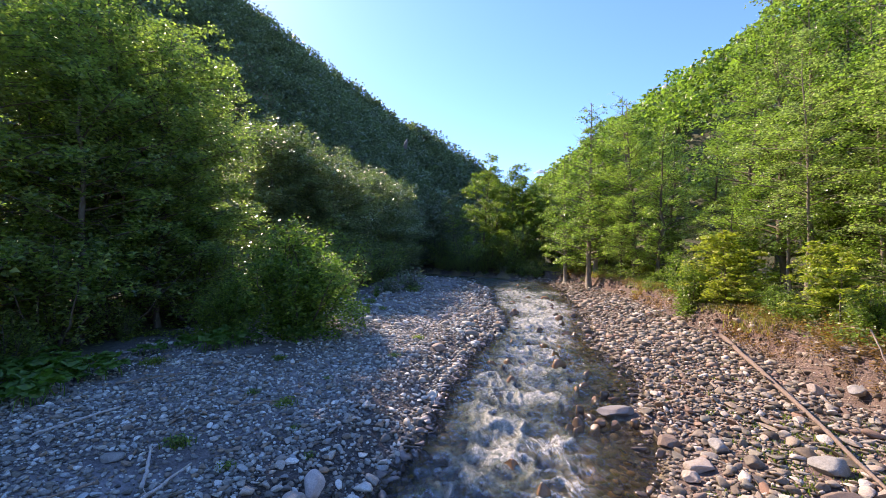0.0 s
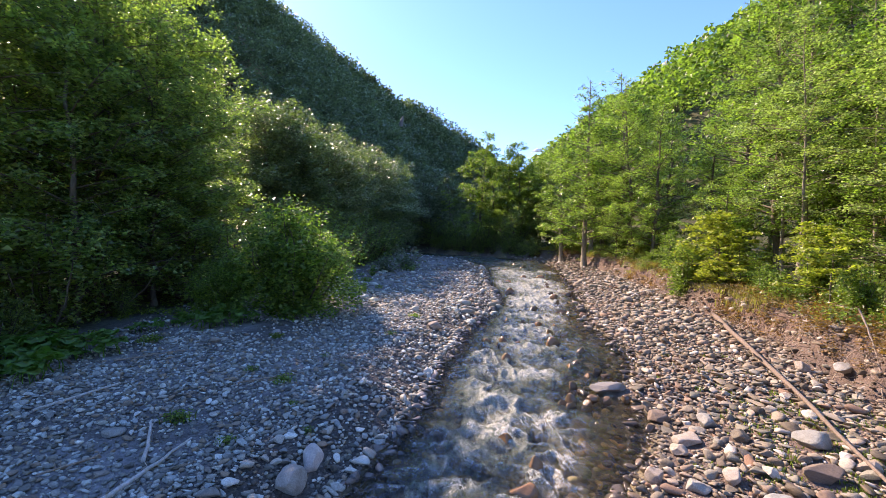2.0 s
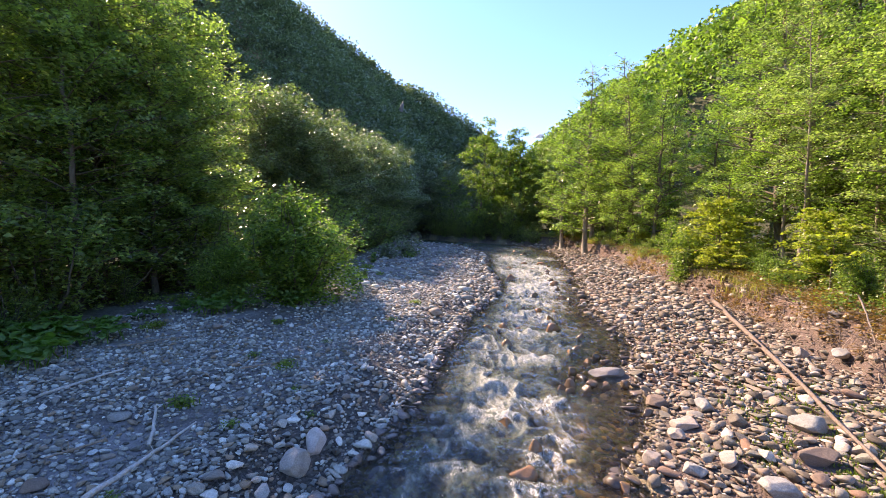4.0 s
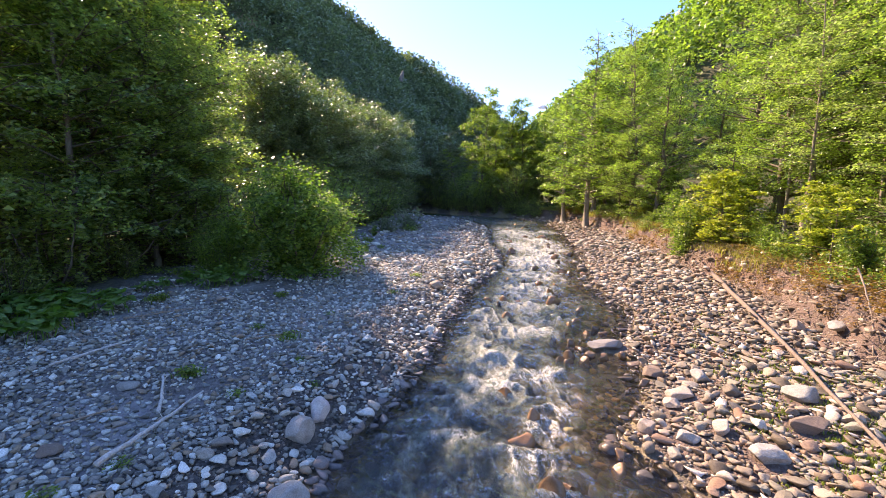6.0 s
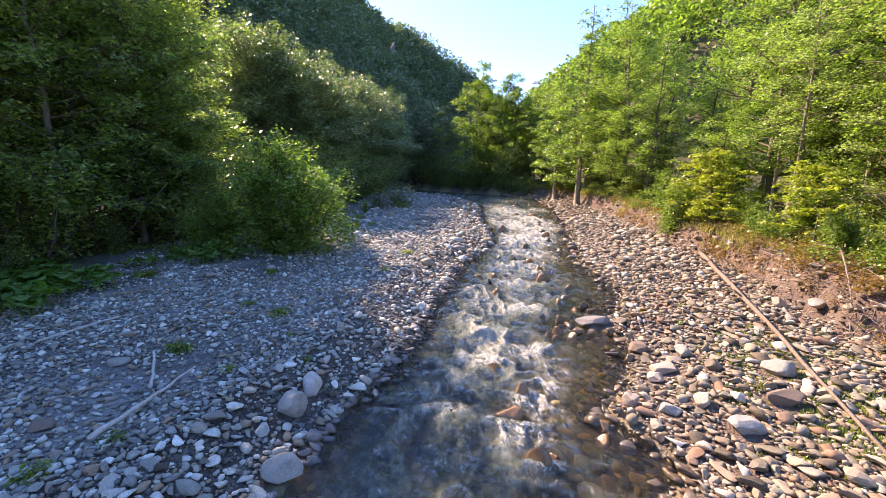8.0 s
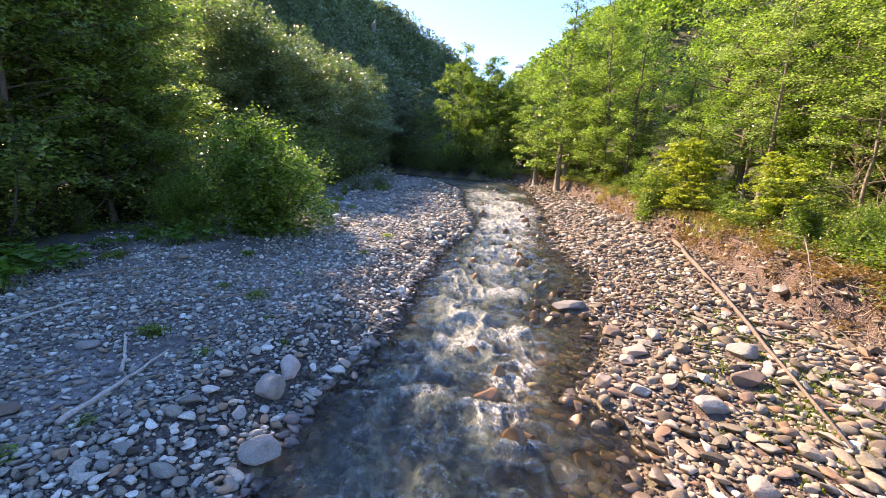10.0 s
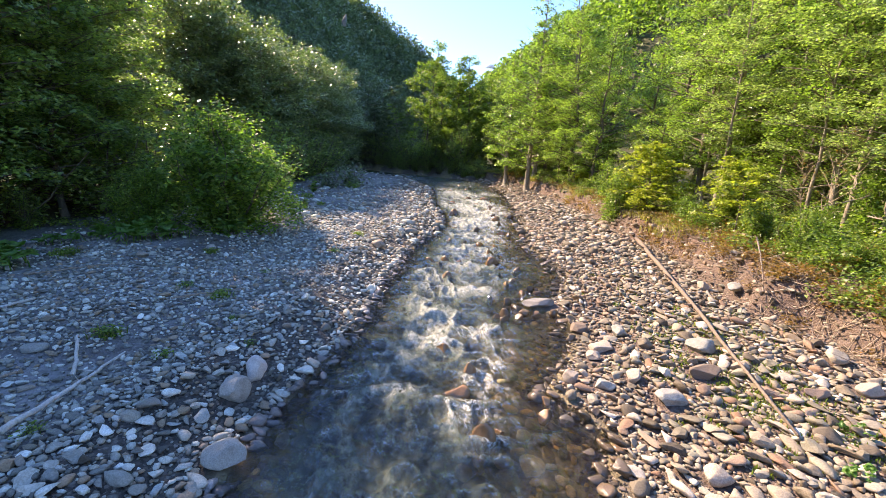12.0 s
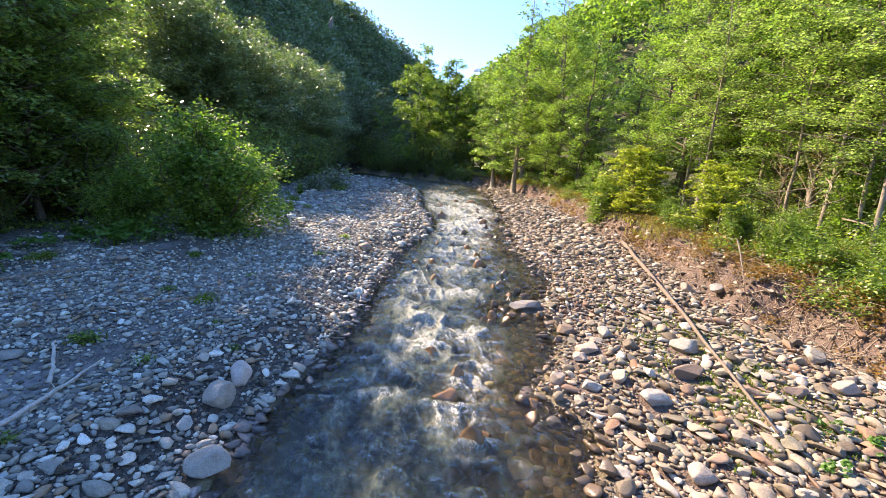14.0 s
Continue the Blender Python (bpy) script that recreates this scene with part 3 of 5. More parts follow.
def make_bush(seed, h, spread, leaves, leaf, m_leaf, m_bark, stems=14, kite=False, dome=0, label="", name="bush", category="bush", group=""):
    rng = np.random.default_rng(seed)
    root = thing(name, label, category, group)
    pieces, centres, sizes = [], [], []
    for i in range(stems):
        az, lean = rng.uniform(0, 2 * math.pi), rng.uniform(0.05, 1.0)
        ln = h * (1.0 - 0.35 * lean) * rng.uniform(0.75, 1.05)
        s = np.linspace(0, 1, 6)
        out = spread * lean
        pts = np.stack([math.cos(az) * out * s ** 0.8, math.sin(az) * out * s ** 0.8, ln * s - 0.1], 1) + rng.normal(0, 0.05 * h, (6, 3)) * s[:, None] * 0.6
        pieces.append(tube(pts, 0.012 * h * (1 - 0.85 * s) + 0.004, 3))
        for q in np.linspace(0.12, 1, 9):
            c = np.array([np.interp(q, s, pts[:, k]) for k in range(3)])
            for _ in range(2):
                centres.append(c + rng.normal(0, 0.14 * spread, 3) * np.array([1, 1, 0.6]))
                sizes.append(rng.uniform(0.1, 0.2) * spread * (1.1 - 0.35 * q) + 0.08)
    for _ in range(dome):
        # leaf clumps over the whole lumpy outside
        az, up = rng.uniform(0, 2 * math.pi), rng.uniform(0.02, 1.0)
        lump = 0.82 + 0.16 * math.sin(az * 3 + 1.3) * math.cos(up * 5) + rng.uniform(-0.1, 0.14)
        ring = math.sqrt(1 - up ** 2.4)
        centres.append(np.array([math.cos(az) * ring * spread, math.sin(az) * ring * spread, up * h * 0.9]) * lump)
        sizes.append(rng.uniform(0.22, 0.42))
    v, f = joined(pieces)
    part("stem", np_mesh("stem", v, f, m_bark), root)
    centres, sizes = np.array(centres), np.array(sizes)
    centres[:, 2] = np.maximum(centres[:, 2], 0.1)
    pick = rng.choice(len(centres), leaves, p=sizes ** 1.2 / (sizes ** 1.2).sum())
    off = ball_points(leaves, rng) * sizes[pick][:, None]
    p = centres[pick] + off
    p[:, 2] = np.maximum(p[:, 2], 0.03)
    v, f = leaf_shapes(p, leaf, rng, 0.7, 0.42 if kite else 0.36, kite=kite)
    part("foliage", np_mesh("foliage", v, f, m_leaf, False), root)
    return root


def stand(x, y, turn=0.0, size=1.0, tall=None, lean=(0, 0)):
    return Matrix.LocRotScale((x, y, float(ground(x, y)) - 0.03), Euler((radians(lean[0]), radians(lean[1]), turn)), (size, size, tall or size))


def plant(kinds, spots, rng, base_h):
    """Stands copies of the kinds at (x, y, top height), the first of each being the original."""
    used = set()
    for i, (x, y, top) in enumerate(spots):
        k = i % len(kinds)
        h = (top - float(ground(x, y))) * 1.04
        s = h / base_h[k]
        lean = (rng.uniform(-2, 2), (-1.5 if y > 20 else 0) if x > 4 else 2.0 if x < -6 else 0)
        m = stand(x, y, rng.uniform(0, 6.28), max(0.75, 0.5 + 0.5 * s) if s < 1 else s ** 0.8, s, lean)
        if k in used:
            copy_thing(kinds[k], m)
        else:
            kinds[k].matrix_basis = m
            used.add(k)


rng = np.random.default_rng(7)
ALDER = "tall slender green alder on the sunlit river bank"
SUNNY = dict(spray=(0.42, 0.85), tilt=0.75, kite=True, layered=True)
alders = [make_tree(100 + k, 17, 3.0, 0.1, 13000, 0.14, M_LEAF, M_BARK, 50, 0.45, 0.45, 0.5, gaps=0.45, label=ALDER, name="alder_tree", group="trees on the sunny bank", **{**SUNNY, "kite": False}) for k in range(4)]
RIGHT_SPOTS = [(18.2, 22, 19.3), (20.1, 27, 18.5), (18.9, 19.2, 16.6), (17.4, 44, 17.0), (21.8, 42, 16.4),
               (20.1, 36, 15.1), (20.9, 32, 15.6), (19.5, 8.5, 15), (23, 16, 17), (24, 22, 18), (25, 28, 19), (27, 34, 19), (22.5, 19.5, 17), (15.5, 33.5, 17), (15.8, 30.4, 15.5),
               (26, 11, 18), (29, 18, 20), (17.0, 51, 14), (21, 50, 16)]
plant(alders, RIGHT_SPOTS, rng, [17] * 4)
tall = [make_tree(104 + k, 18.5, 3.3, 0.12, 13000, 0.19, M_LEAF, M_BARK_PALE, 60, 0.45, 0.45, 0.3, gaps=0.42, girth=0.0145, label="tall full alder with a dark straight trunk on the bank", name="alder_tree", group="trees on the sunny bank", wander=0.005, **SUNNY) for k in range(2)]
plant(tall, [(13.7, 39, 18.6), (16.9, 38, 19.2), (13.6, 46, 15.3), (15.6, 42.5, 16.5)], rng, [18.5] * 2)
stout = make_tree(106, 17, 3.2, 0.22, 14000, 0.112, M_LEAF, M_BARK_PALE, 50, 0.4, 0.4, 0.6, gaps=0.4, girth=0.0085, label="alder with a pale grey trunk and bright layered leaves", name="alder_tree", group="trees on the sunny bank", wander=0.006, **SUNNY)
stout.matrix_basis = stand(17.6, 20.0, 0.3)
copy_thing(stout, stand(15.9, 12.6, 2.0, 0.95, lean=(2, 4)))
copy_thing(stout, stand(19.9, 17.4, 4.0, 1.05, lean=(-2, -3)))

young = [make_tree(108 + k, 9, 2.3, 0.08, 7000, 0.11, M_LEAF, M_BARK, 36, 0.45, 0.4, gaps=0.5, label="young leafy tree filling the wood's edge", name="young_tree", group="young trees on the sunny bank", **SUNNY) for k in range(2)]
plant(young, [(16.2, 23.5, 8), (18.8, 17.6, 11), (21.8, 10, 12), (22.5, 14.5, 13), (14.9, 31.6, 9), (15.0, 34.8, 9.5), (18.6, 16.8, 9.5), (18.3, 13.2, 9.5), (17.9, 11.0, 9), (19.2, 8.8, 10), (19.6, 18.6, 10.5), (17.4, 7.2, 8.5), (20.4, 12.2, 12), (15.8, 7.9, 9.5), (17.4, 14.6, 11)], rng, [9] * 2)

slim = [make_tree(112 + k, 16, 2.4, 0.26, 8000, 0.108, M_LEAF_PALE, M_BARK_PALE, 36, 0.45, 0.4, gaps=0.5, label="slender pale-barked tree with a high sparse crown", name="slender_tree", group="slender trees on the sunny bank", girth=0.0056, wander=0.005, **SUNNY) for k in range(2)]
pale_young = [make_tree(116 + k, 10, 2.3, 0.06, 8000, 0.105, M_LEAF_PALE, M_BARK, 40, 0.45, 0.5, gaps=0.4, label="young tree with small pale glossy leaves", name="young_tree", group="young trees on the sunny bank", **SUNNY) for k in range(2)]
plant(pale_young, [(17.4, 11.4, 12), (16.9, 9.4, 10.5), (18.9, 12.6, 13), (17.8, 7.6, 11), (15.6, 10.4, 8), (20.2, 10.2, 14), (16.4, 14.4, 9)], rng, [10] * 2)
plant(slim, [(17.6, 16.4, 15.8), (17.2, 13.8, 15), (16.2, 11.9, 14.5), (18.8, 12.1, 16), (15.4, 9.4, 14), (17.6, 21, 18), (16.6, 10.0, 15), (19.0, 14.6, 16), (16.9, 8.2, 14), (18.3, 9.2, 15), (14.8, 16.5, 15), (14.6, 12.6, 14), (14.2, 10.9, 14.5), (13.9, 9.7, 13), (13.5, 8.9, 13.5)], rng, [16] * 2)

far_trees = [make_tree(120 + k, 16, 2.7, 0.12, 9500, 0.24, M_LEAF_BEND, M_BARK, 44, 0.5, 0.5, 0.6, top=0.4, gaps=0.3, label="green tree on the bank where the river bends", name="bank_tree", group="trees at the bend", spray=(0.5, 0.95), tilt=0.8, layered=True) for k in range(2)]
plant(far_trees, [(5.6, 59, 18.8), (10.4, 61, 17.6), (8.3, 63, 14.9), (13.5, 63, 16.2), (16.4, 62, 14.5), (12, 57, 9), (15, 56, 11), (9, 58.5, 8), (19, 58, 15), (7.5, 66, 13), (23, 56, 17), (3.5, 74, 13), (11.8, 60, 16.6), (14.6, 60, 16.0)], rng, [16] * 2)

oaks = [make_tree(140 + k, 14, 3.6, 0.08, 13500, 0.145, M_LEAF_DARK, M_BARK, 40, 0.4, 0.6, top=0.8, gaps=0.3, label="dark leafy tree of the shaded bank", name="forest_tree", group="trees on the shaded bank", spray=(0.35, 0.75), tilt=0.9) for k in range(3)]
LEFT_SPOTS = [(-13.4, 22.3, 14.8), (-12.2, 20.4, 10.5), (-14.9, 20.6, 15.7), (-14.6, 17.6, 16.5), (-15.0, 15, 14.6), (-14.6, 12, 13), (-16.8, 36, 15.4),
              (-12.0, 17.5, 13.6), (-12.6, 14.3, 12.6), (-15, 9, 14), (-15, 5.5, 14), (-18.5, 22, 16), (-18.5, 17, 16), (-18, 12.5, 15), (-18, 27, 16), (-13, 42, 11.5), (-17, 42, 14), (-10.8, 43, 9), (-19, 8, 15), (-8.5, 57, 11), (-6.8, 62, 10.5), (-15.8, 18.9, 17.5), (-13.2, 18.6, 14.6), (-16.8, 15.6, 16), (-13.2, 19.6, 14.4), (-13.3, 21.0, 14.2), (-12.9, 17.0, 12.8), (-12.6, 18.4, 14.2), (-14.0, 20.2, 15.2), (-13.4, 16.6, 13.8)]
plant(oaks, LEFT_SPOTS, rng, [14] * 3)

M_LEAF_SUN = leaf_material("light_green_leaves", (0.055, 0.09, 0.042), (0.17, 0.24, 0.1), (0.42, 0.49, 0.19), 0.26, 0.2, 0.3)
limes = [make_tree(150 + k, 13, 3.7, 0.05, 16000, 0.2, M_LEAF_SUN, M_BARK, 48, 0.45, 0.7, top=0.7, gaps=0.22, label="round-crowned tree with sunlit light green leaves", name="lime_tree", group="round trees on the shaded bank", spray=(0.5, 0.95), tilt=0.9) for k in range(2)]
plant(limes, [(-15.4, 37, 15.6), (-13.9, 39.5, 14.6), (-14.5, 46, 14.6), (-11.5, 48, 15.2), (-9.7, 52.5, 13.6), (-17.5, 43, 15), (-12.8, 35.5, 12.5), (-11.3, 42.5, 12.5), (-7.5, 60, 13.8), (-9.5, 64, 15), (-14.2, 34.5, 13.5), (-12.5, 38, 13.5), (-9.6, 36, 11.0), (-8.8, 40, 11.5), (-7.7, 45, 12.0), (-6.7, 50, 12.3), (-5.8, 54.5, 12.2), (-8.6, 58, 13.0)], rng, [13] * 2)

willows = [make_tree(160 + k, 13, 3.6, 0.06, 6000, 0.33, M_LEAF_SILVER, M_BARK, 26, 0.4, 0.6, label="grey-green willow in the shade upstream", name="willow_tree", group="willows upstream") for k in range(2)]
plant(willows, [(-8.3, 70, 14.5), (-3.8, 78, 13.8), (1.4, 88, 16), (4.6, 84, 13.5), (-12, 66, 14), (-6, 84, 16), (8, 80, 14), (-14, 76, 16), (-1, 94, 16), (10, 74, 13), (-16, 88, 15), (-9, 97, 16), (4, 100, 15), (9, 93, 14), (-20, 98, 15), (-5, 66.5, 14.5), (-3.2, 73, 14.5), (-0.5, 80, 14), (1.6, 66, 13.0), (-1.2, 68, 13.8), (-0.5, 72, 14)], rng, [13] * 2)

poles = make_tree(170, 9, 1.2, 0.6, 900, 0.16, M_LEAF_BEND, M_BARK_PALE, 10, 0.5, 0.5, label="thin bare leaning trunk in the shade at the bend", name="leaning_tree", group="leaning trunks at the bend", girth=0.011, wander=0.006)
poles.matrix_basis = stand(2.9, 63.0, 0.0, lean=(0, -14))
copy_thing(poles, stand(3.9, 62.6, 2.0, lean=(3, -9)))
copy_thing(poles, stand(4.9, 62.2, 4.0, 0.9, lean=(-2, -12)))

# ---- far woods on the hillsides ----
def woods(name, label, m_leaf, pick, count, seed, cards, size, crown):
    """Lumpy tree crowns of many small leaf sprays, in one mesh."""
    rng = np.random.default_rng(seed)
    pts = pick(rng, count)
    x, y = pts[:, 0], pts[:, 1]
    z = ground(x, y)
    r = crown * rng.uniform(0.6, 1.4, len(x))
    ctr = np.repeat(np.stack([x, y, z + r * 0.9], 1), cards, 0)
    p = ball_points(len(x) * cards, rng, 0.75)
    lump = 1 + 0.25 * np.sin(p[:, 0] * 5 + ctr[:, 0]) * np.sin(p[:, 1] * 5 + ctr[:, 1])
    p[:, 2] = np.where(p[:, 2] < -0.3, -p[:, 2], p[:, 2])
    rr = np.repeat(r, cards)[:, None]
    off = p * rr * lump[:, None] * np.array([1, 1, 1.2])
    v, f = leaf_shapes(ctr + off, np.clip(size * np.hypot(ctr[:, 0], ctr[:, 1]), 0.35, 1.6), rng, 0.9, 0.45, p * 0.8)
    return thing(name, label, "woods", kind="stuff", data=np_mesh(name, v, f, m_leaf, False))


def seen_side(x, y, line, low, back):
    """The slopes that face the valley, up to the ridge."""
    az, d = np.degrees(np.arctan2(x, y)), np.hypot(x, y)
    la = [math.degrees(math.atan2(p[0], p[1])) for p in line]
    ld = [math.hypot(p[0], p[1]) for p in line]
    keep = d < np.interp(az, la, ld) + back
    el = np.degrees(np.arctan2(ground(x, y) - 4, d))
    return keep & (el > low(az)), az


def west_pick(rng, n):
    x, y = rng.uniform(-120, 60, n * 6), rng.uniform(40, 235, n * 6)
    keep, az = seen_side(x, y, RIDGE_WEST, lambda a: 2 + 10 * step01(-8, -20, a) + 0 * a, 7)
    keep &= (ground(x, y) > 7) & (ridge(x, y, RIDGE_WEST, 0.95) > ridge(x, y, RIDGE_EAST, 0.8)) & (az > -43)
    return np.stack([x, y], 1)[keep][:n]


def east_pick(rng, n):
    x, y = rng.uniform(20, 150, n * 5), rng.uniform(5, 300, n * 5)
    keep, az = seen_side(x, y, RIDGE_EAST, lambda a: 3 + 0 * a, 7)
    keep &= (ridge(x, y, RIDGE_EAST, 0.8) > 3) & (az < 64) & ((x > 21 + 0.08 * y) | (y > 75))
    return np.stack([x, y], 1)[keep][:n]


# Hill leaves for the west slope, its haze and shade put into bluer colours.
M_LEAF_WEST = leaf_material("hazy_shaded_hill_leaves", (0.075, 0.11, 0.065), (0.15, 0.2, 0.11), (0.21, 0.25, 0.12), 0.3)
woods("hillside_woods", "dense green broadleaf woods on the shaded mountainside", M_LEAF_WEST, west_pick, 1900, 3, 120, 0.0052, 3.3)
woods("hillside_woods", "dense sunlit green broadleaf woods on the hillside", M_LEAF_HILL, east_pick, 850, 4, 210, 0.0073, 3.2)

# ---- bushes ----
big = make_bush(200, 4.5, 2.75, 32000, 0.125, M_LEAF_ALDER, M_BARK, 40, True, 210, label="large round green alder bush with sunlit tips on the gravel")
big.matrix_basis = stand(-5.85, 16.9)
copy_thing(big, stand(-8.7, 16.6, 2.1, 0.5))

# Distance haze is put into the pale bluish colours of this ridge.
M_FAR = leaf_material("far_mountain_hazy_woods", (0.16, 0.21, 0.22), (0.22, 0.27, 0.29), (0.26, 0.31, 0.31), 0.2)


def build_far_mountain():
    """A wooded ridge far up the valley."""
    ang = np.radians(np.linspace(-20, 40, 121))
    rise = np.linspace(0, 1, 24)
    A, U = np.meshgrid(ang, rise, indexing="ij")
    top = 1700 * np.tan(np.radians(np.clip(14.0 - 0.9 * (np.degrees(A) - 3), 4.5, 14.0))) + 14 * fbm(A * 14, A * 0 + 3.0, 41, 4)
    dist = 1300 + 400 * U
    Z = top * U ** 0.9 + 12 * fbm(A * 60, U * 9, 42, 3) * U
    v = np.stack([dist * np.sin(A), dist * np.cos(A), Z - 5], -1).reshape(-1, 3)
    return thing("far_mountain", "distant wooded mountain ridge coloured bluish for haze", "mountain", kind="structure", data=np_mesh("far_mountain", v, grid_faces(121, 24), M_FAR))


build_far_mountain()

M_CLOUD, _t, _o, _n, _l = material("white_cloud")
_d = _n("ShaderNodeBsdfDiffuse")
_d.inputs[0].default_value = (0.9, 0.9, 0.92, 1)
_s = _n("ShaderNodeBsdfTranslucent")
_s.inputs[0].default_value = (0.95, 0.95, 0.95, 1)
_m = _n("ShaderNodeMixShader")
_l(_d.outputs[0], _m.inputs[1])
_l(_s.outputs[0], _m.inputs[2])
_l(_m.outputs[0], _o.inputs[0])


# ---- stones ----
def sphere_arrays(sub):
    bm = bmesh.new()
    bmesh.ops.create_icosphere(bm, subdivisions=sub, radius=1)
    bm.verts.ensure_lookup_table()
    v = np.array([x.co[:] for x in bm.verts])
    f = np.array([[q.index for q in x.verts] for x in bm.faces])
    bm.free()
    return v, f


SPHERES = {k: sphere_arrays(k) for k in (1, 2, 3, 4)}


def stone_shape(seed, sub, facets=12, lump=0.08, cut=0.3):
    """A worn stone: a ball with some flats and hollows."""
    rng = np.random.default_rng(seed)
    v, f = SPHERES[sub]
    v = v.copy()
    for _ in range(facets):
        n = rng.normal(size=3)
        n /= np.linalg.norm(n)
        d = rng.uniform(cut, 0.82)
        over = np.maximum(v @ n - d, 0)
        v -= np.outer(over, n)
    ph = rng.uniform(0, 6, 6)
    v *= (1 + lump * (np.sin(v[:, 0] * 2.3 + ph[0]) * np.sin(v[:, 1] * 2.7 + ph[1]) + 0.6 * np.sin(v[:, 2] * 4 + ph[2]) * np.sin(v[:, 0] * 4.6 + ph[3])))[:, None]
    if sub >= 3:
        v *= (1 + 0.03 * np.sin(v[:, 0] * 11 + ph[4]) * np.sin(v[:, 1] * 12 + ph[5]) * np.sin(v[:, 2] * 10))[:, None]
    return v, f


def scatter(rng, tries, box, size, allowed, gap=0.82):
    """Stones thrown one by one, the large ones first, that do not lie in one another: rows of x, y, radius."""
    x = rng.uniform(box[0], box[1], tries)
    y = box[2] + (box[3] - box[2]) * rng.uniform(0, 1, tries) ** box[4]
    r = np.clip(size[0] * np.exp(rng.normal(0, size[1], tries)), size[2], size[3]) / 2
    ok = allowed(x, y, r)
    x, y, r = x[ok], y[ok], r[ok]
    order = np.argsort(-r)
    cells, kept = {}, []
    for i in order:
        a, b, c = float(x[i]), float(y[i]), float(r[i])
        kx, ky = int(a // 0.6), int(b // 0.6)
        clash = False
        for dx in (-1, 0, 1):
            for dy in (-1, 0, 1):
                for p, q, s in cells.get((kx + dx, ky + dy), ()):
                    if (p - a) ** 2 + (q - b) ** 2 < ((s + c) * gap) ** 2:
                        clash = True
                        break
                if clash:
                    break
            if clash:
                break
        if not clash:
            cells.setdefault((kx, ky), []).append((a, b, c))
            kept.append((a, b, c))
    return np.array(kept)


def placed(rng, rows, sink=0.16, flat=(0.32, 0.68), lift=0.0):
    """Poses of the stones: turn, scale, place."""
    n = len(rows)
    yaw, tx, ty = rng.uniform(0, 2 * np.pi, n), rng.normal(0, 0.16, n), rng.normal(0.1, 0.16, n)
    sc = np.stack([rows[:, 2] * rng.uniform(1.05, 1.65, n), rows[:, 2] * rng.uniform(0.75, 1.1, n), rows[:, 2] * rng.uniform(*flat, n)], 1)
    z = ground(rows[:, 0], rows[:, 1]) + sc[:, 2] * (1 - 2 * sink) * 0.75 + lift
    out = []
    cy, sy, cx, sx, cp, sp = np.cos(yaw), np.sin(yaw), np.cos(tx), np.sin(tx), np.cos(ty), np.sin(ty)
    zero, one = np.zeros(n), np.ones(n)
    Rz = np.stack([cy, -sy, zero, sy, cy, zero, zero, zero, one], 1).reshape(n, 3, 3)
    Rx = np.stack([one, zero, zero, zero, cx, -sx, zero, sx, cx], 1).reshape(n, 3, 3)
    Ry = np.stack([cp, zero, sp, zero, one, zero, -sp, zero, cp], 1).reshape(n, 3, 3)
    R = Ry @ Rx @ Rz
    return R * sc[:, None, :], np.stack([rows[:, 0], rows[:, 1], z], 1)


def stone_heap(name, label, rows, rng, mat, shapes, **kw):
    """Many stones in one mesh."""
    M, P = placed(rng, rows, **kw)
    kind = rng.integers(0, len(shapes), len(rows))
    pieces = []
    for k, (v, f) in enumerate(shapes):
        i = np.where(kind == k)[0]
        if not len(i):
            continue
        V = np.einsum("nij,vj->nvi", M[i], v) + P[i][:, None, :]
        F = f[None] + (np.arange(len(i)) * len(v))[:, None, None]
        pieces.append((V.reshape(-1, 3), F.reshape(-1, 3)))
    v, f = joined(pieces)
    return thing(name, label, "stones", kind="stuff", data=np_mesh(name, v, f, mat))


def stone_parts(rows, rng, parent, mat, count=12, seed=500, **kw):
    """Single stones, each an object on one of a few meshes."""
    meshes = [np_mesh("stone", *stone_shape(seed + k, 2), mat, k % 4 != 0) for k in range(count)]
    M, P = placed(rng, rows, **kw)
    for m, p in zip(M, P):
        ob = new("stone", meshes[int(rng.integers(0, count))])
        ob.parent = parent
        ob.matrix_basis = Matrix([[*m[0], p[0]], [*m[1], p[1]], [*m[2], p[2]], [0, 0, 0, 1]])


SHAPES_HI = [stone_shape(300 + k, 2) for k in range(14)]
SHAPES_LO = [stone_shape(330 + k, 1, 5, cut=0.5) for k in range(14)]
rng = np.random.default_rng(21)

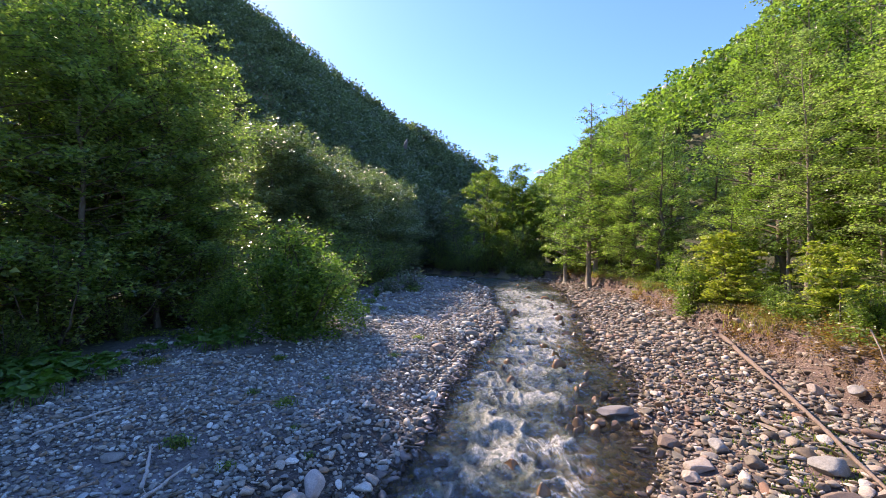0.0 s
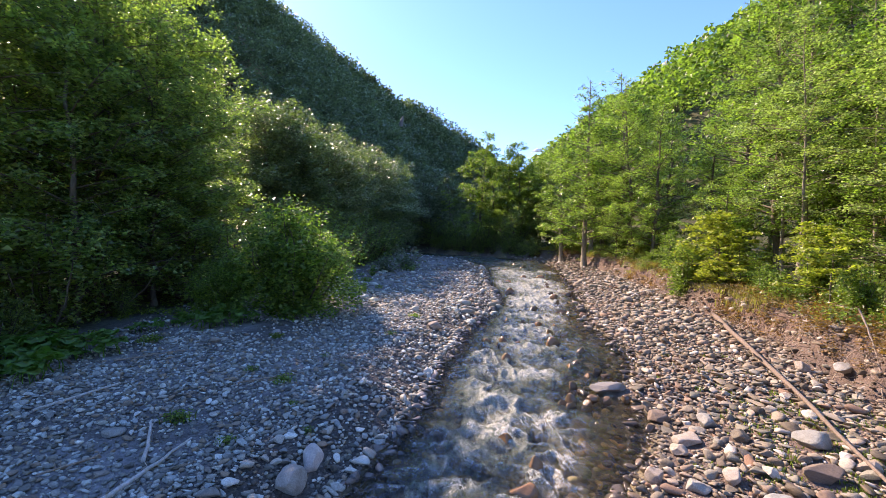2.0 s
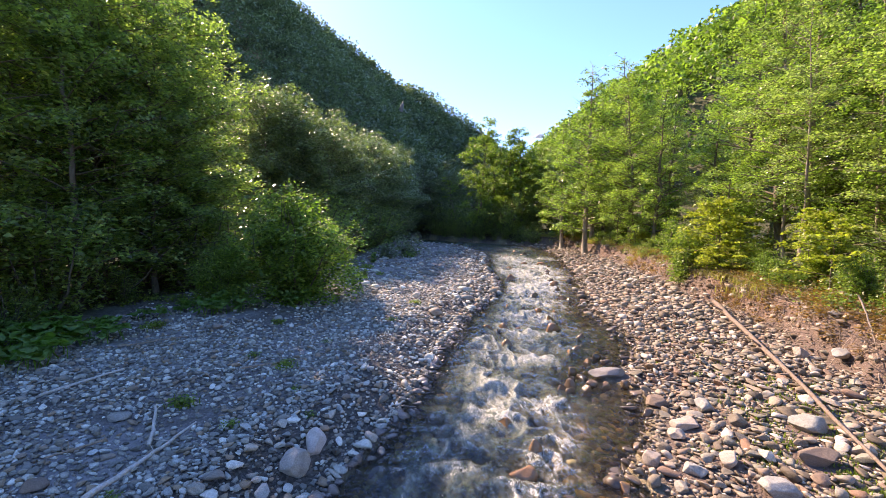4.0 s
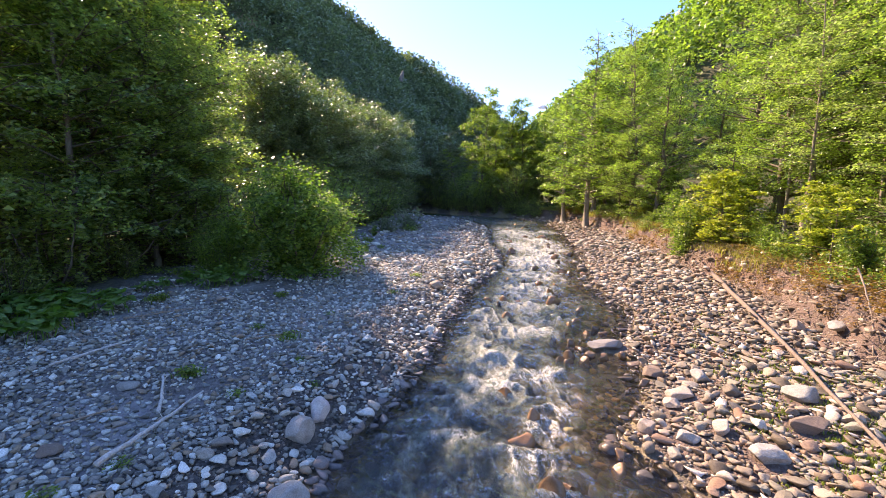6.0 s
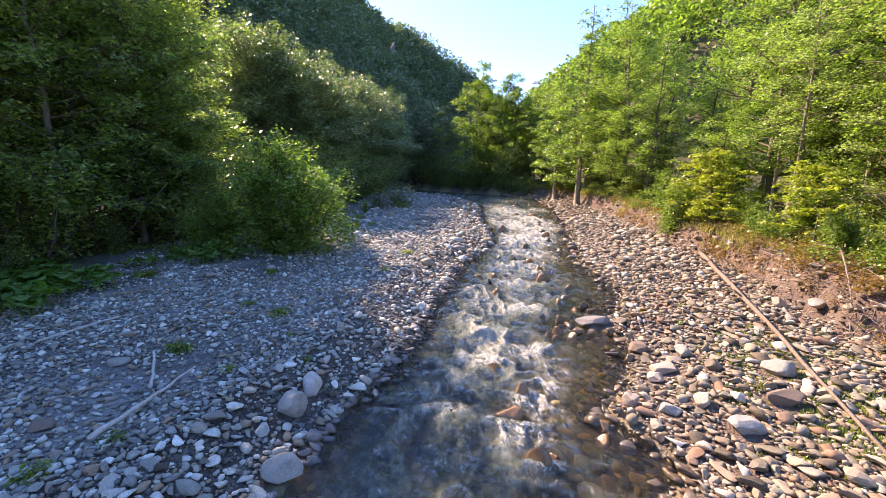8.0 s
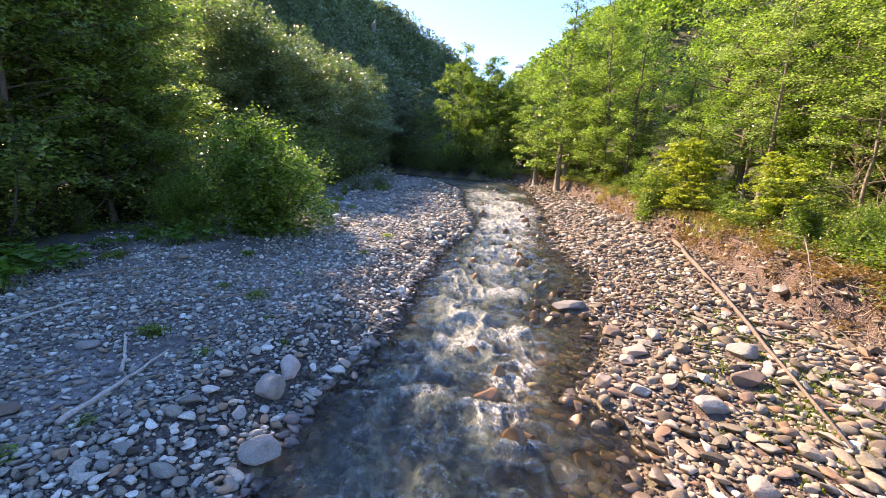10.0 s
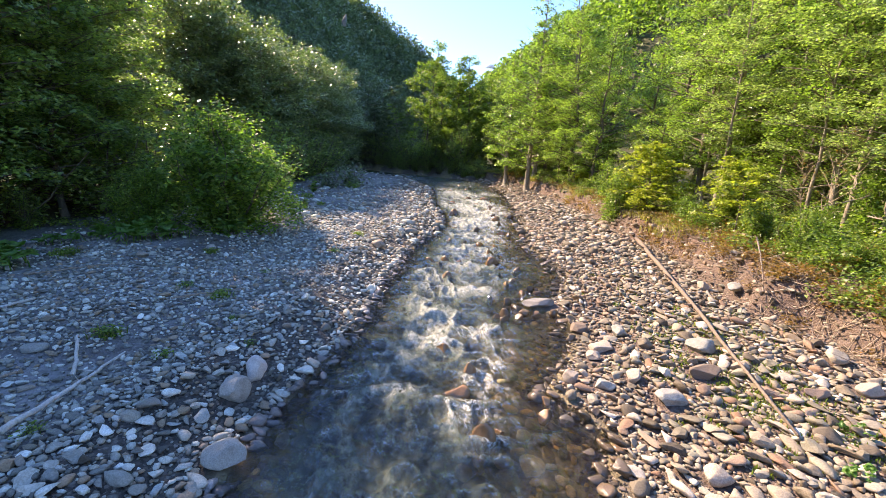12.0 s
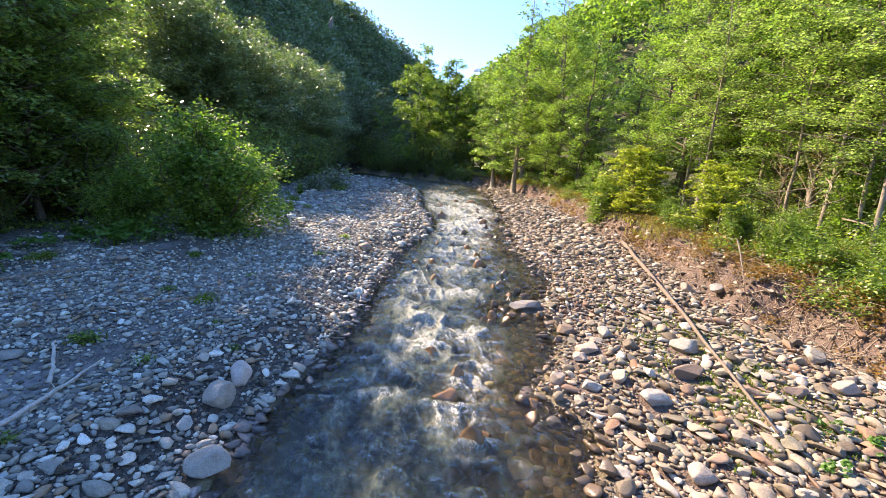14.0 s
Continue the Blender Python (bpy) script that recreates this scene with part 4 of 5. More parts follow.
# boulders: x, y, width, depth, height, turn, material, label
BOULDERS = [
    (-2.0, 6.45, 0.36, 0.34, 0.42, 20, M_STONE_WHITE, "pale pinkish upright boulder at the water's edge"),
    (-2.15, 5.95, 0.47, 0.42, 0.42, 70, M_STONE_GREY, "smooth grey boulder beside a pale one"),
    (-1.9, 4.8, 0.58, 0.42, 0.3, 15, M_STONE_GREY, "speckled rounded boulder half in the water"),
    (-1.0, 5.8, 0.42, 0.2, 0.2, -30, M_STONE_L, "long grey stone at the water's edge"),
    (-1.35, 5.35, 0.25, 0.24, 0.2, 0, M_STONE_WHITE, "small pale stone at the water's edge"),
    (-1.15, 4.45, 0.28, 0.22, 0.14, 10, M_STONE_GREY, "grey stone lying in the shallow water"),
    (5.72, 6.0, 0.6, 0.36, 0.3, -12, M_STONE_BROWN, "blocky brown sandstone boulder on the gravel"),
    (4.65, 5.4, 0.52, 0.32, 0.26, -14, M_STONE_GREY, "smooth grey-green slab on the gravel"),
    (4.2, 7.05, 0.26, 0.36, 0.2, 10, M_STONE_PALE, "white tilted stone on the gravel"),
    (5.25, 7.95, 0.38, 0.36, 0.26, 40, M_STONE_GREY, "angular grey stone on the gravel"),
    (4.15, 9.95, 0.95, 0.42, 0.22, -8, M_STONE_LEDGE, "long flat grey ledge stone in the shallows"),
    (3.4, 6.35, 0.3, 0.26, 0.24, 15, M_STONE_PALE, "cubic cream stone at the water's edge"),
    (3.85, 6.0, 0.36, 0.26, 0.2, -20, M_STONE_GREY, "grey-blue broken stone at the water's edge"),
    (3.2, 5.85, 0.28, 0.2, 0.16, 30, M_STONE_R, "tan rounded stone at the water's edge"),
    (3.5, 5.7, 0.26, 0.22, 0.16, -10, M_STONE_R, "tan rounded stone at the water's edge"),
    (4.55, 8.4, 0.5, 0.34, 0.26, -25, M_STONE_BROWN, "brown wedge-shaped stone by the pool"),
    (4.55, 7.4, 0.6, 0.4, 0.2, 5, M_STONE_PALE, "broad cream slab on the gravel"),
    (9.2, 10.3, 0.34, 0.34, 0.34, 0, M_STONE_PALE, "round white stone below the bank"),
    (9.6, 9.6, 0.55, 0.4, 0.26, 10, M_STONE_GREY, "grey rounded stone below the bank"),
    (6.4, 6.9, 0.62, 0.46, 0.3, -20, M_STONE_GREY, "grey rounded boulder beside the log"),
    (8.65, 6.15, 0.45, 0.36, 0.32, 25, M_STONE_R, "tan boulder below the cut bank"),
    (4.15, 3.85, 0.4, 0.3, 0.22, -12, M_STONE_PALE, "white flat-topped stone on the gravel"),
    (8.1, 5.15, 0.5, 0.3, 0.24, -5, M_STONE_PALE, "pale long stone below the bank"),
    (7.1, 5.2, 0.42, 0.22, 0.18, -8, M_STONE_BROWN, "brown flat stone beside the log's thin end"),
    (3.15, 3.9, 0.28, 0.26, 0.2, 0, M_STONE_R, "tan rounded stone at the water's edge"),
    (5.4, 7.25, 0.4, 0.28, 0.2, 12, M_STONE_R, "tan flattish stone on the gravel"),
    (4.45, 6.1, 0.34, 0.28, 0.24, 50, M_STONE_PALE, "cream angular stone on the gravel"),
    (-5.2, 5.15, 0.34, 0.24, 0.16, 5, M_STONE_BROWN, "reddish-brown stone on the silt"),
    (-5.5, 6.9, 0.42, 0.28, 0.16, 10, M_STONE_GREY, "flat grey stone on the silt"),
    (-6.6, 12.2, 0.3, 0.24, 0.2, 0, M_STONE_PALE, "pale stone on the shaded gravel"),
    (-5.2, 13.2, 0.32, 0.28, 0.22, 0, M_STONE_GREY, "grey stone on the shaded gravel"),
    (-0.15, 15.0, 0.55, 0.4, 0.34, 0, M_STONE_PALE, "rounded pale boulder on the crest of the bar"),
    (-1.0, 17.5, 0.4, 0.34, 0.26, 30, M_STONE_R, "rounded tan boulder on the crest of the bar"),
]
for i, (x, y, w, d, h, turn, mat, label) in enumerate(BOULDERS):
    ob = thing("boulder", label, "boulder", data=np_mesh("boulder", *stone_shape(400 + i, 4, 10, 0.07, 0.56), mat))
    ob.matrix_basis = Matrix.LocRotScale((x, y, float(ground(x, y)) + h * 0.32), Euler((0.08, -0.06, radians(turn))), (w / 2 * 1.02, d / 2 * 1.02, h / 2 * 1.1))

# stones that stand out of the river: x, y, width, height above the water
RIVER_ROCKS = [(1.2, 7.68, 0.5, 0.17), (1.58, 6.7, 0.36, 0.23), (1.28, 6.2, 0.5, 0.16), (1.47, 5.0, 0.42, 0.22), (1.75, 5.15, 0.24, 0.15), (3.95, 14.2, 0.62, 0.2), (2.06, 14.2, 0.34, 0.16), (2.05, 12.6, 0.42, 0.17), (2.99, 9.13, 0.36, 0.12), (3.35, 9.2, 0.34, 0.14),
               (2.75, 5.8, 0.36, 0.1), (3.5, 17.3, 0.45, 0.12), (3.1, 9.5, 0.3, 0.16), (3.6, 9.5, 0.34, 0.12), (4.0, 12.1, 0.5, 0.12), (3.6, 12.9, 0.36, 0.1), (4.6, 13.2, 0.4, 0.14), (2.9, 17.9, 0.4, 0.12), (3.6, 20.5, 0.5, 0.16), (5.8, 19.5, 0.6, 0.2),
               (6.2, 21.5, 0.5, 0.2), (4.5, 26, 0.6, 0.2), (6.6, 24.5, 0.7, 0.24), (7.2, 27.5, 0.6, 0.22), (5.2, 31, 0.7, 0.22), (8.1, 33, 0.7, 0.24), (6.2, 39, 0.8, 0.25), (8.5, 41, 0.8, 0.25), (4.4, 11.4, 0.4, 0.13),
               (3.36, 10.3, 0.34, 0.14), (2.85, 9.3, 0.3, 0.1), (3.7, 11.7, 0.34, 0.12), (3.2, 9.9, 0.26, 0.1), (3.85, 9.35, 0.3, 0.14), (4.3, 9.4, 0.34, 0.16), (3.5, 10.0, 0.24, 0.12), (4.0, 11.0, 0.28, 0.12), (3.05, 10.8, 0.22, 0.08), (2.6, 5.5, 0.34, 0.06)]
pick = random.Random(8)
for _ in range(30):
    y = 14 + 32 * pick.random() ** 1.1
    lo, hi = float(np.interp(y, LEFT_Y, LEFT_X)), float(np.interp(y, RIGHT_Y, RIGHT_X))
    RIVER_ROCKS.append((pick.uniform(lo + 0.2, hi - 0.2), y, pick.uniform(0.3, 0.5) + 0.008 * y, pick.uniform(0.06, 0.2)))
for i, (x, y, w, h) in enumerate(RIVER_ROCKS):
    ob = thing("river_rock", "wet rust-brown rock standing out of the rapids", "rock", "rocks in the river", data=np_mesh("river_rock", *stone_shape(450 + i, 3, 7), M_STONE_WET))
    lo = float(ground(x, y)) - 0.05
    hi = float(water_level(y)) + h
    ob.matrix_basis = Matrix.LocRotScale((x, y, (lo + hi) / 2), Euler((0, 0, random.uniform(-0.6, 0.6))), (w / 2, w / 2 * 0.65, (hi - lo) / 2))

busy = np.array([(b[0], b[1], max(b[2], b[3]) / 2) for b in BOULDERS])


def free_of_boulders(x, y, r):
    d = np.hypot(x[:, None] - busy[None, :, 0], y[:, None] - busy[None, :, 1])
    return (d > busy[None, :, 2] * 0.95 + r[:, None] * 0.9).all(1)


def on_right(x, y, r):
    xr, xb = np.interp(y, RIGHT_Y, RIGHT_X), np.interp(y, BANK_Y, BANK_X)
    thin = rng.uniform(0, 1, len(x)) > step01(-0.2, 1.0, x - xb) * 0.85
    loose = (x > xr - 1.3) & (r > 0.06) & (rng.uniform(0, 1, len(x)) < 0.13) & (y > 5)
    return ((x > xr - 0.42 + 0.5 * fbm(x * 1.3, y * 1.3, 53) - r * 0.5) | loose) & (x < xb + 1.0) & thin & (r > 0.0022 * y) & free_of_boulders(x, y, r)


def on_left(x, y, r):
    xl, xw = np.interp(y, LEFT_Y, LEFT_X), np.interp(y, WOOD_Y, WOOD_X)
    d = xl - x
    silt = fbm(x * 0.35 + 3, y * 0.28, 51, 3)
    chance = np.where(d < 2.8, 1.0, np.clip(0.85 - 1.5 * silt - 0.035 * d, 0.1, 1))
    small = r < np.where(d < 1.6, 0.13, 0.095)
    return (d > -0.3) & (x > xw - 0.5) & (rng.uniform(0, 1, len(x)) < chance) & small & (r > 0.0021 * y) & free_of_boulders(x, y, r)


def shore(x, y):
    """How far a place lies inland from the shaded bar's water line."""
    return np.interp(y, LEFT_Y, LEFT_X) - x + 0.4 * fbm(x * 0.8, y * 0.8, 52)


def in_bed(x, y, r):
    xl, xr = np.interp(y, LEFT_Y, LEFT_X), np.interp(y, RIGHT_Y, RIGHT_X)
    under = ground(x, y) + r * 0.8 < water_level(y) - 0.06
    return (x > xl + 0.05 + 0.35 * rng.uniform(0, 1, len(x))) & (x < xr - 0.1) & under & free_of_boulders(x, y, r)


right = scatter(rng, 160000, (2.4, 15.5, 2.2, 48, 2.0), (0.076, 0.6, 0.036, 0.34), on_right, 0.56)
left = scatter(rng, 220000, (-11, 5.5, 2.6, 60, 2.1), (0.058, 0.5, 0.034, 0.26), lambda x, y, r: on_left(x, y, r) & (shore(x, y) > 1.5), 0.64)
edge = scatter(rng, 60000, (-4, 5.5, 2.6, 50, 2.0), (0.066, 0.55, 0.036, 0.26), lambda x, y, r: (shore(x, y) > -0.55) & (shore(x, y) < 1.5) & (r > 0.0024 * y) & free_of_boulders(x, y, r), 0.62)
brim = scatter(rng, 60000, (-3.2, 5.5, 2.6, 40, 2.0), (0.1, 0.5, 0.05, 0.3), lambda x, y, r: (np.interp(y, LEFT_Y, LEFT_X) - x > -0.5) & (np.interp(y, LEFT_Y, LEFT_X) - x < 0.25) & (r > 0.0024 * y) & free_of_boulders(x, y, r), 0.58)
left = np.concatenate([left, edge, brim])
far_left = scatter(rng, 13000, (-9, 8, 18, 66, 1.2), (0.16, 0.5, 0.09, 0.55), lambda x, y, r: (shore(x, y) > -0.3) & (x > np.interp(y, WOOD_Y, WOOD_X)) & (rng.uniform(0, 1, len(x)) < 0.35 + 0.5 * step01(3, 0.5, shore(x, y))) & (r > 0.002 * y), 0.8)
far_right = scatter(rng, 12000, (4, 16, 16, 66, 1.2), (0.17, 0.5, 0.09, 0.6), lambda x, y, r: (x > np.interp(y, RIGHT_Y, RIGHT_X) - 0.6) & (x < np.interp(y, BANK_Y, BANK_X) + 0.3) & (rng.uniform(0, 1, len(x)) < 0.6) & (r > 0.002 * y), 0.8)
behind = scatter(rng, 16000, (-8, 9, -7, 2.7, 1.0), (0.1, 0.5, 0.05, 0.3), lambda x, y, r: (np.interp(y, LEFT_Y, LEFT_X) - x > -0.2) | (x - np.interp(y, RIGHT_Y, RIGHT_X) > -0.2), 0.66)
bed = scatter(rng, 22000, (-3, 9, 1.5, 24, 1.6), (0.16, 0.45, 0.08, 0.4), in_bed, 0.85)

bar_right = thing("gravel_bar", "sunlit bar of tan and grey river stones", "gravel bar", kind="structure")
bar_left = thing("gravel_bar", "shaded bar of grey river stones and silt", "gravel bar", kind="structure")


def nearest(rows, inside, limit=300):
    """The stones within a stretch of the bar, the largest of them apart from the rest."""
    i = np.where(inside)[0]
    i = i[np.argsort(-rows[i, 2])][:limit]
    m = np.zeros(len(rows), bool)
    m[i] = True
    return rows[m], rows[~m]




def wet(rows):
    """The stones that lie in the water's edge."""
    return np.minimum(rows[:, 0] - np.interp(rows[:, 1], LEFT_Y, LEFT_X), np.interp(rows[:, 1], RIGHT_Y, RIGHT_X) - rows[:, 0]) > -0.1


soaked_r, soaked_l = right[wet(right)], left[wet(left)]
right, left = right[~wet(right)], left[~wet(left)]
near_r, rest_r = nearest(right, (right[:, 1] < 9.5) & (right[:, 0] < 9))
near_l, rest_l = nearest(left, (left[:, 1] < 10) & (left[:, 0] > -5.5))


def heaps(rows, mat, label, flat):
    big = (rows[:, 2] > 0.06) & (rows[:, 1] < 12)
    stone_heap("river_stones", label, rows[big], rng, mat, SHAPES_HI, sink=0.06, flat=flat)
    stone_heap("river_pebbles", label, rows[~big], rng, mat, SHAPES_LO, sink=0.06, flat=flat)


heaps(rest_r, M_STONE_R, "tan and grey river stones heaped on the sunny bar", (0.34, 0.72))
heaps(rest_l, M_STONE_L, "grey river stones and pebbles scattered on the shaded bar", (0.45, 0.85))
stone_heap("river_stones", "dark wet brown stones in the shallow water's edge", soaked_r, rng, M_STONE_SOAKED, SHAPES_HI, sink=0.06)
stone_heap("river_stones", "dark wet grey stones along the shaded water line", soaked_l, rng, M_STONE_DAMP, SHAPES_HI, sink=0.06)
stone_heap("river_stones", "larger grey stones along the shaded shore upstream", far_left, rng, M_STONE_L, SHAPES_LO)
stone_heap("river_stones", "larger tan stones along the sunny shore upstream", far_right, rng, M_STONE_R, SHAPES_LO)
stone_heap("river_pebbles", "tan and grey stones on the shore downstream", behind, rng, M_STONE_R, SHAPES_LO)
stone_heap("bed_stones", "brown algae-covered stones on the river bed", bed, rng, M_STONE_BED, [stone_shape(360 + k, 2, 6, 0.08, 0.55) for k in range(8)], sink=0.3)


outcrop = thing("rock_outcrop", "pale bare rock outcrop on the wooded mountainside", "rock", data=np_mesh("rock_outcrop", *stone_shape(470, 4, 12, 0.1), M_STONE_LEDGE, False))
outcrop.matrix_basis = Matrix.LocRotScale((-8.3, 92.5, 29.2), Euler((0.2, 0.1, 0.5)), (0.8, 0.6, 1.1))


def build_cloud():
    rng = np.random.default_rng(77)
    v, f = SPHERES[3]
    pieces = []
    for k in range(34):
        along = rng.normal(0, 0.5)
        r = rng.uniform(4, 11) * max(0.4, 1 - along ** 2)
        pieces.append((v * np.array([r * 1.3, r, r * 0.8]) + np.array([along * 38, rng.uniform(-10, 10), rng.uniform(-3, 9) + 6 * along]), f))
    ob = thing("cloud", "small white cloud above the valley", "cloud", kind="structure", data=np_mesh("cloud", *joined(pieces), M_CLOUD))
    ob.matrix_basis = Matrix.Translation((600, 2530, 518))


build_cloud()

# ---- logs and sticks ----
def stick(name, label, a, b, r0, r1, mat, seed, category="driftwood", stubs=3, sag=0.02, lift=(0.1, 0.1), bend=0.05):
    rng = np.random.default_rng(seed)
    s = np.linspace(0, 1, 14)
    p = np.outer(1 - s, a) + np.outer(s, b)
    side = np.array([-(b[1] - a[1]), b[0] - a[0]])
    ln = np.linalg.norm(side)
    side = side / ln
    p = p + np.outer(np.sin(s * 3.1) * bend * ln * 0.3 + rng.normal(0, min(0.004 * ln, 0.014), 14), side)
    z = np.linspace(float(ground(*a)) + lift[0], float(ground(*b)) + lift[1], 14)
    pts = np.column_stack([p, z + rng.normal(0, min(0.003 * ln, 0.01), 14)])
    root = thing(name, label, category)
    v, f = tube(pts, np.linspace(r0, r1, 14) * rng.uniform(0.9, 1.1, 14), 9)
    part("stem", np_mesh("stem", v, f, mat), root)
    for _ in range(stubs):
        q = int(rng.integers(2, 12))
        w = np.array([*(side * rng.choice([-1, 1])), rng.uniform(0.1, 0.7)]) + rng.normal(0, 0.2, 3)
        k = rng.uniform(0.06, 0.16) * (ln if ln < 3 else 3)
        v, f = tube(np.stack([pts[q], pts[q] + w * k * 0.6, pts[q] + w * k + np.array([0, 0, 0.02])]), [r0 * 0.4, r0 * 0.3, r0 * 0.12], 5)
        part("branch_stub", np_mesh("branch_stub", v, f, mat), root)
    return root


stick("fallen_log", "long bare weathered log lying across the stones", (10.75, 16.1), (5.65, 4.2), 0.085, 0.02, M_LOG, 1, "log", 5, 0, (0.28, 0.16), 0.012)
stick("driftwood_stick", "bleached forked driftwood branch on the gravel", (-4.1, 6.8), (-4.3, 4.8), 0.016, 0.04, M_DRIFT, 2, lift=(0.06, 0.12))
stick("driftwood_stick", "short bleached stick beside a forked branch", (-5.0, 7.15), (-4.4, 6.1), 0.02, 0.03, M_DRIFT, 3, stubs=1, lift=(0.16, 0.08))
stick("driftwood_stick", "straight pale stick on the silt", (-7.5, 7.6), (-6.95, 9.0), 0.03, 0.025, M_DRIFT, 4, stubs=1, lift=(0.05, 0.05))
stick("driftwood_stick", "dark thin branch on the silt", (-5.1, 6.1), (-5.5, 5.6), 0.02, 0.012, M_TWIG, 5, stubs=3)
stick("driftwood_stick", "thin branch on the shaded gravel", (-4.4, 9.0), (-3.2, 9.8), 0.02, 0.012, M_TWIG, 6, stubs=2)
stick("driftwood_stick", "thin stick beside broad leaves", (-8.1, 10.3), (-6.9, 11.4), 0.02, 0.012, M_TWIG, 7, stubs=2)
stick("dead_branch", "dry bent branch leaning on the cut bank", (9.9, 9.6), (9.1, 8.3), 0.02, 0.01, M_TWIG, 8, "branch", 4, lift=(0.9, 0.1), bend=0.2)
stick("dead_branch", "dry bent branch leaning on the cut bank", (11.2, 9.4), (10.2, 7.6), 0.02, 0.008, M_TWIG, 9, "branch", 4, lift=(0.5, 0.1), bend=0.3)
for k, (x, y, dx, dy, up) in enumerate([(13.6, 10.6, -1.1, -0.9, 2.2), (13.9, 10.2, -1.5, 0.3, 1.6), (13.2, 9.6, -0.7, -1.2, 1.2), (13.8, 11.2, -1.3, 1.2, 1.9), (12.6, 12.0, -1.0, -0.6, 0.5), (11.9, 9.0, -1.0, -0.8, 0.3)]):
    stick("dead_branch", "dry bare twiggy branch sticking out of the bank plants", (x, y), (x + dx, y + dy), 0.022, 0.006, M_TWIG, 60 + k, "branch", 5, lift=(up, up * 0.75 + 0.2), bend=0.3)
stick("dead_branch", "bleached root lying below the bank", (9.9, 21.2), (12.2, 22.5), 0.05, 0.02, M_DRIFT, 10, "branch", 5, lift=(0.2, 0.3), bend=0.4)
stick("dead_branch", "fallen branch stranded upstream", (2.0, 52), (5.5, 50), 0.1, 0.04, M_DRIFT, 11, "branch", 3, lift=(0.2, 0.3))


# ---- broad-leaved butterbur ----
def butter_leaf(seed):
    rng = np.random.default_rng(seed)
    n = 18
    ang = np.linspace(0, 2 * np.pi, n, endpoint=False)
    rad = 0.22 * (1 + 0.07 * np.sin(ang * 6 + rng.uniform(0, 6)) + 0.05 * rng.normal(size=n))
    rad[0] *= 0.35
    inner = np.stack([np.cos(ang) * rad * 0.55, np.sin(ang) * rad * 0.55, 0.012 * np.sin(ang * 9)], 1)
    outer = np.stack([np.cos(ang) * rad, np.sin(ang) * rad, 0.05 * np.sin(ang * 3 + rng.uniform(0, 6)) - 0.03], 1)
    mid = np.array([[0.03, 0, -0.03]])
    v = np.concatenate([mid, inner, outer])
    k = (np.arange(n) + 1) % n
    f = [np.stack([1 + np.arange(n), 1 + k, 1 + n + k, 1 + n + np.arange(n)], 1), np.stack([np.zeros(n, int), 1 + np.arange(n), 1 + k, 1 + k], 1)]
    tri = np.concatenate([f[0][:, [0, 1, 2]], f[0][:, [0, 2, 3]], f[1][:, :3]])
    sv, sf = tube(np.array([[0.03, 0, -0.03], [-0.05, 0, -0.22], [-0.08, 0, -0.5]]), [0.008, 0.01, 0.014], 4)
    st = np.concatenate([sf[:, [0, 1, 2]], sf[:, [0, 2, 3]]])
    return np_mesh("leaf", *joined([(v, tri), (sv, st)]), M_LEAF_BROAD)


BUTTER = [butter_leaf(600 + k) for k in range(4)]


def butterbur(x, y, spread, count, seed, size=1.0):
    rng = np.random.default_rng(seed)
    root = thing("butterbur", "patch of broad round green butterbur leaves on the silt", "plant", "butterbur plants", at=Matrix.Translation((x, y, float(ground(x, y)))))
    for _ in range(count):
        r, a = spread * math.sqrt(rng.uniform(0, 1)), rng.uniform(0, 6.28)
        px, py = r * math.cos(a), r * math.sin(a)
        ob = new("leaf", BUTTER[int(rng.integers(0, 4))])
        ob.parent = root
        s = size * rng.uniform(0.7, 1.3)
        g = float(ground(x + px, y + py)) - float(ground(x, y))
        ob.matrix_basis = Matrix.LocRotScale((px, py, g + s * rng.uniform(0.3, 0.5)), Euler((rng.normal(0, 0.25), rng.normal(0.1, 0.25), rng.uniform(0, 6.28))), (s, s, s))


for k, (x, y, sp, n, s) in enumerate([(-9.4, 9.2, 0.8, 26, 1.0), (-10.4, 10.4, 0.9, 28, 1.05), (-9.3, 11.0, 0.7, 18, 0.9), (-11.3, 11.4, 0.9, 24, 1.0), (-10.6, 8.6, 0.8, 22, 1.1), (-11.5, 9.5, 0.8, 18, 1.1), (-7.9, 14.3, 0.7, 20, 0.9), (-7.0, 14.7, 0.6, 16, 0.8),
                                      (6.7, 4.3, 0.18, 7, 0.28), (6.9, 3.8, 0.2, 8, 0.3), (5.9, 3.6, 0.16, 6, 0.26), (-9.7, 13.6, 0.5, 12, 0.7), (-5.4, 15.6, 0.5, 14, 0.8), (-8.9, 14.6, 0.5, 12, 0.8)]):
    butterbur(x, y, sp, n, 620 + k, s)


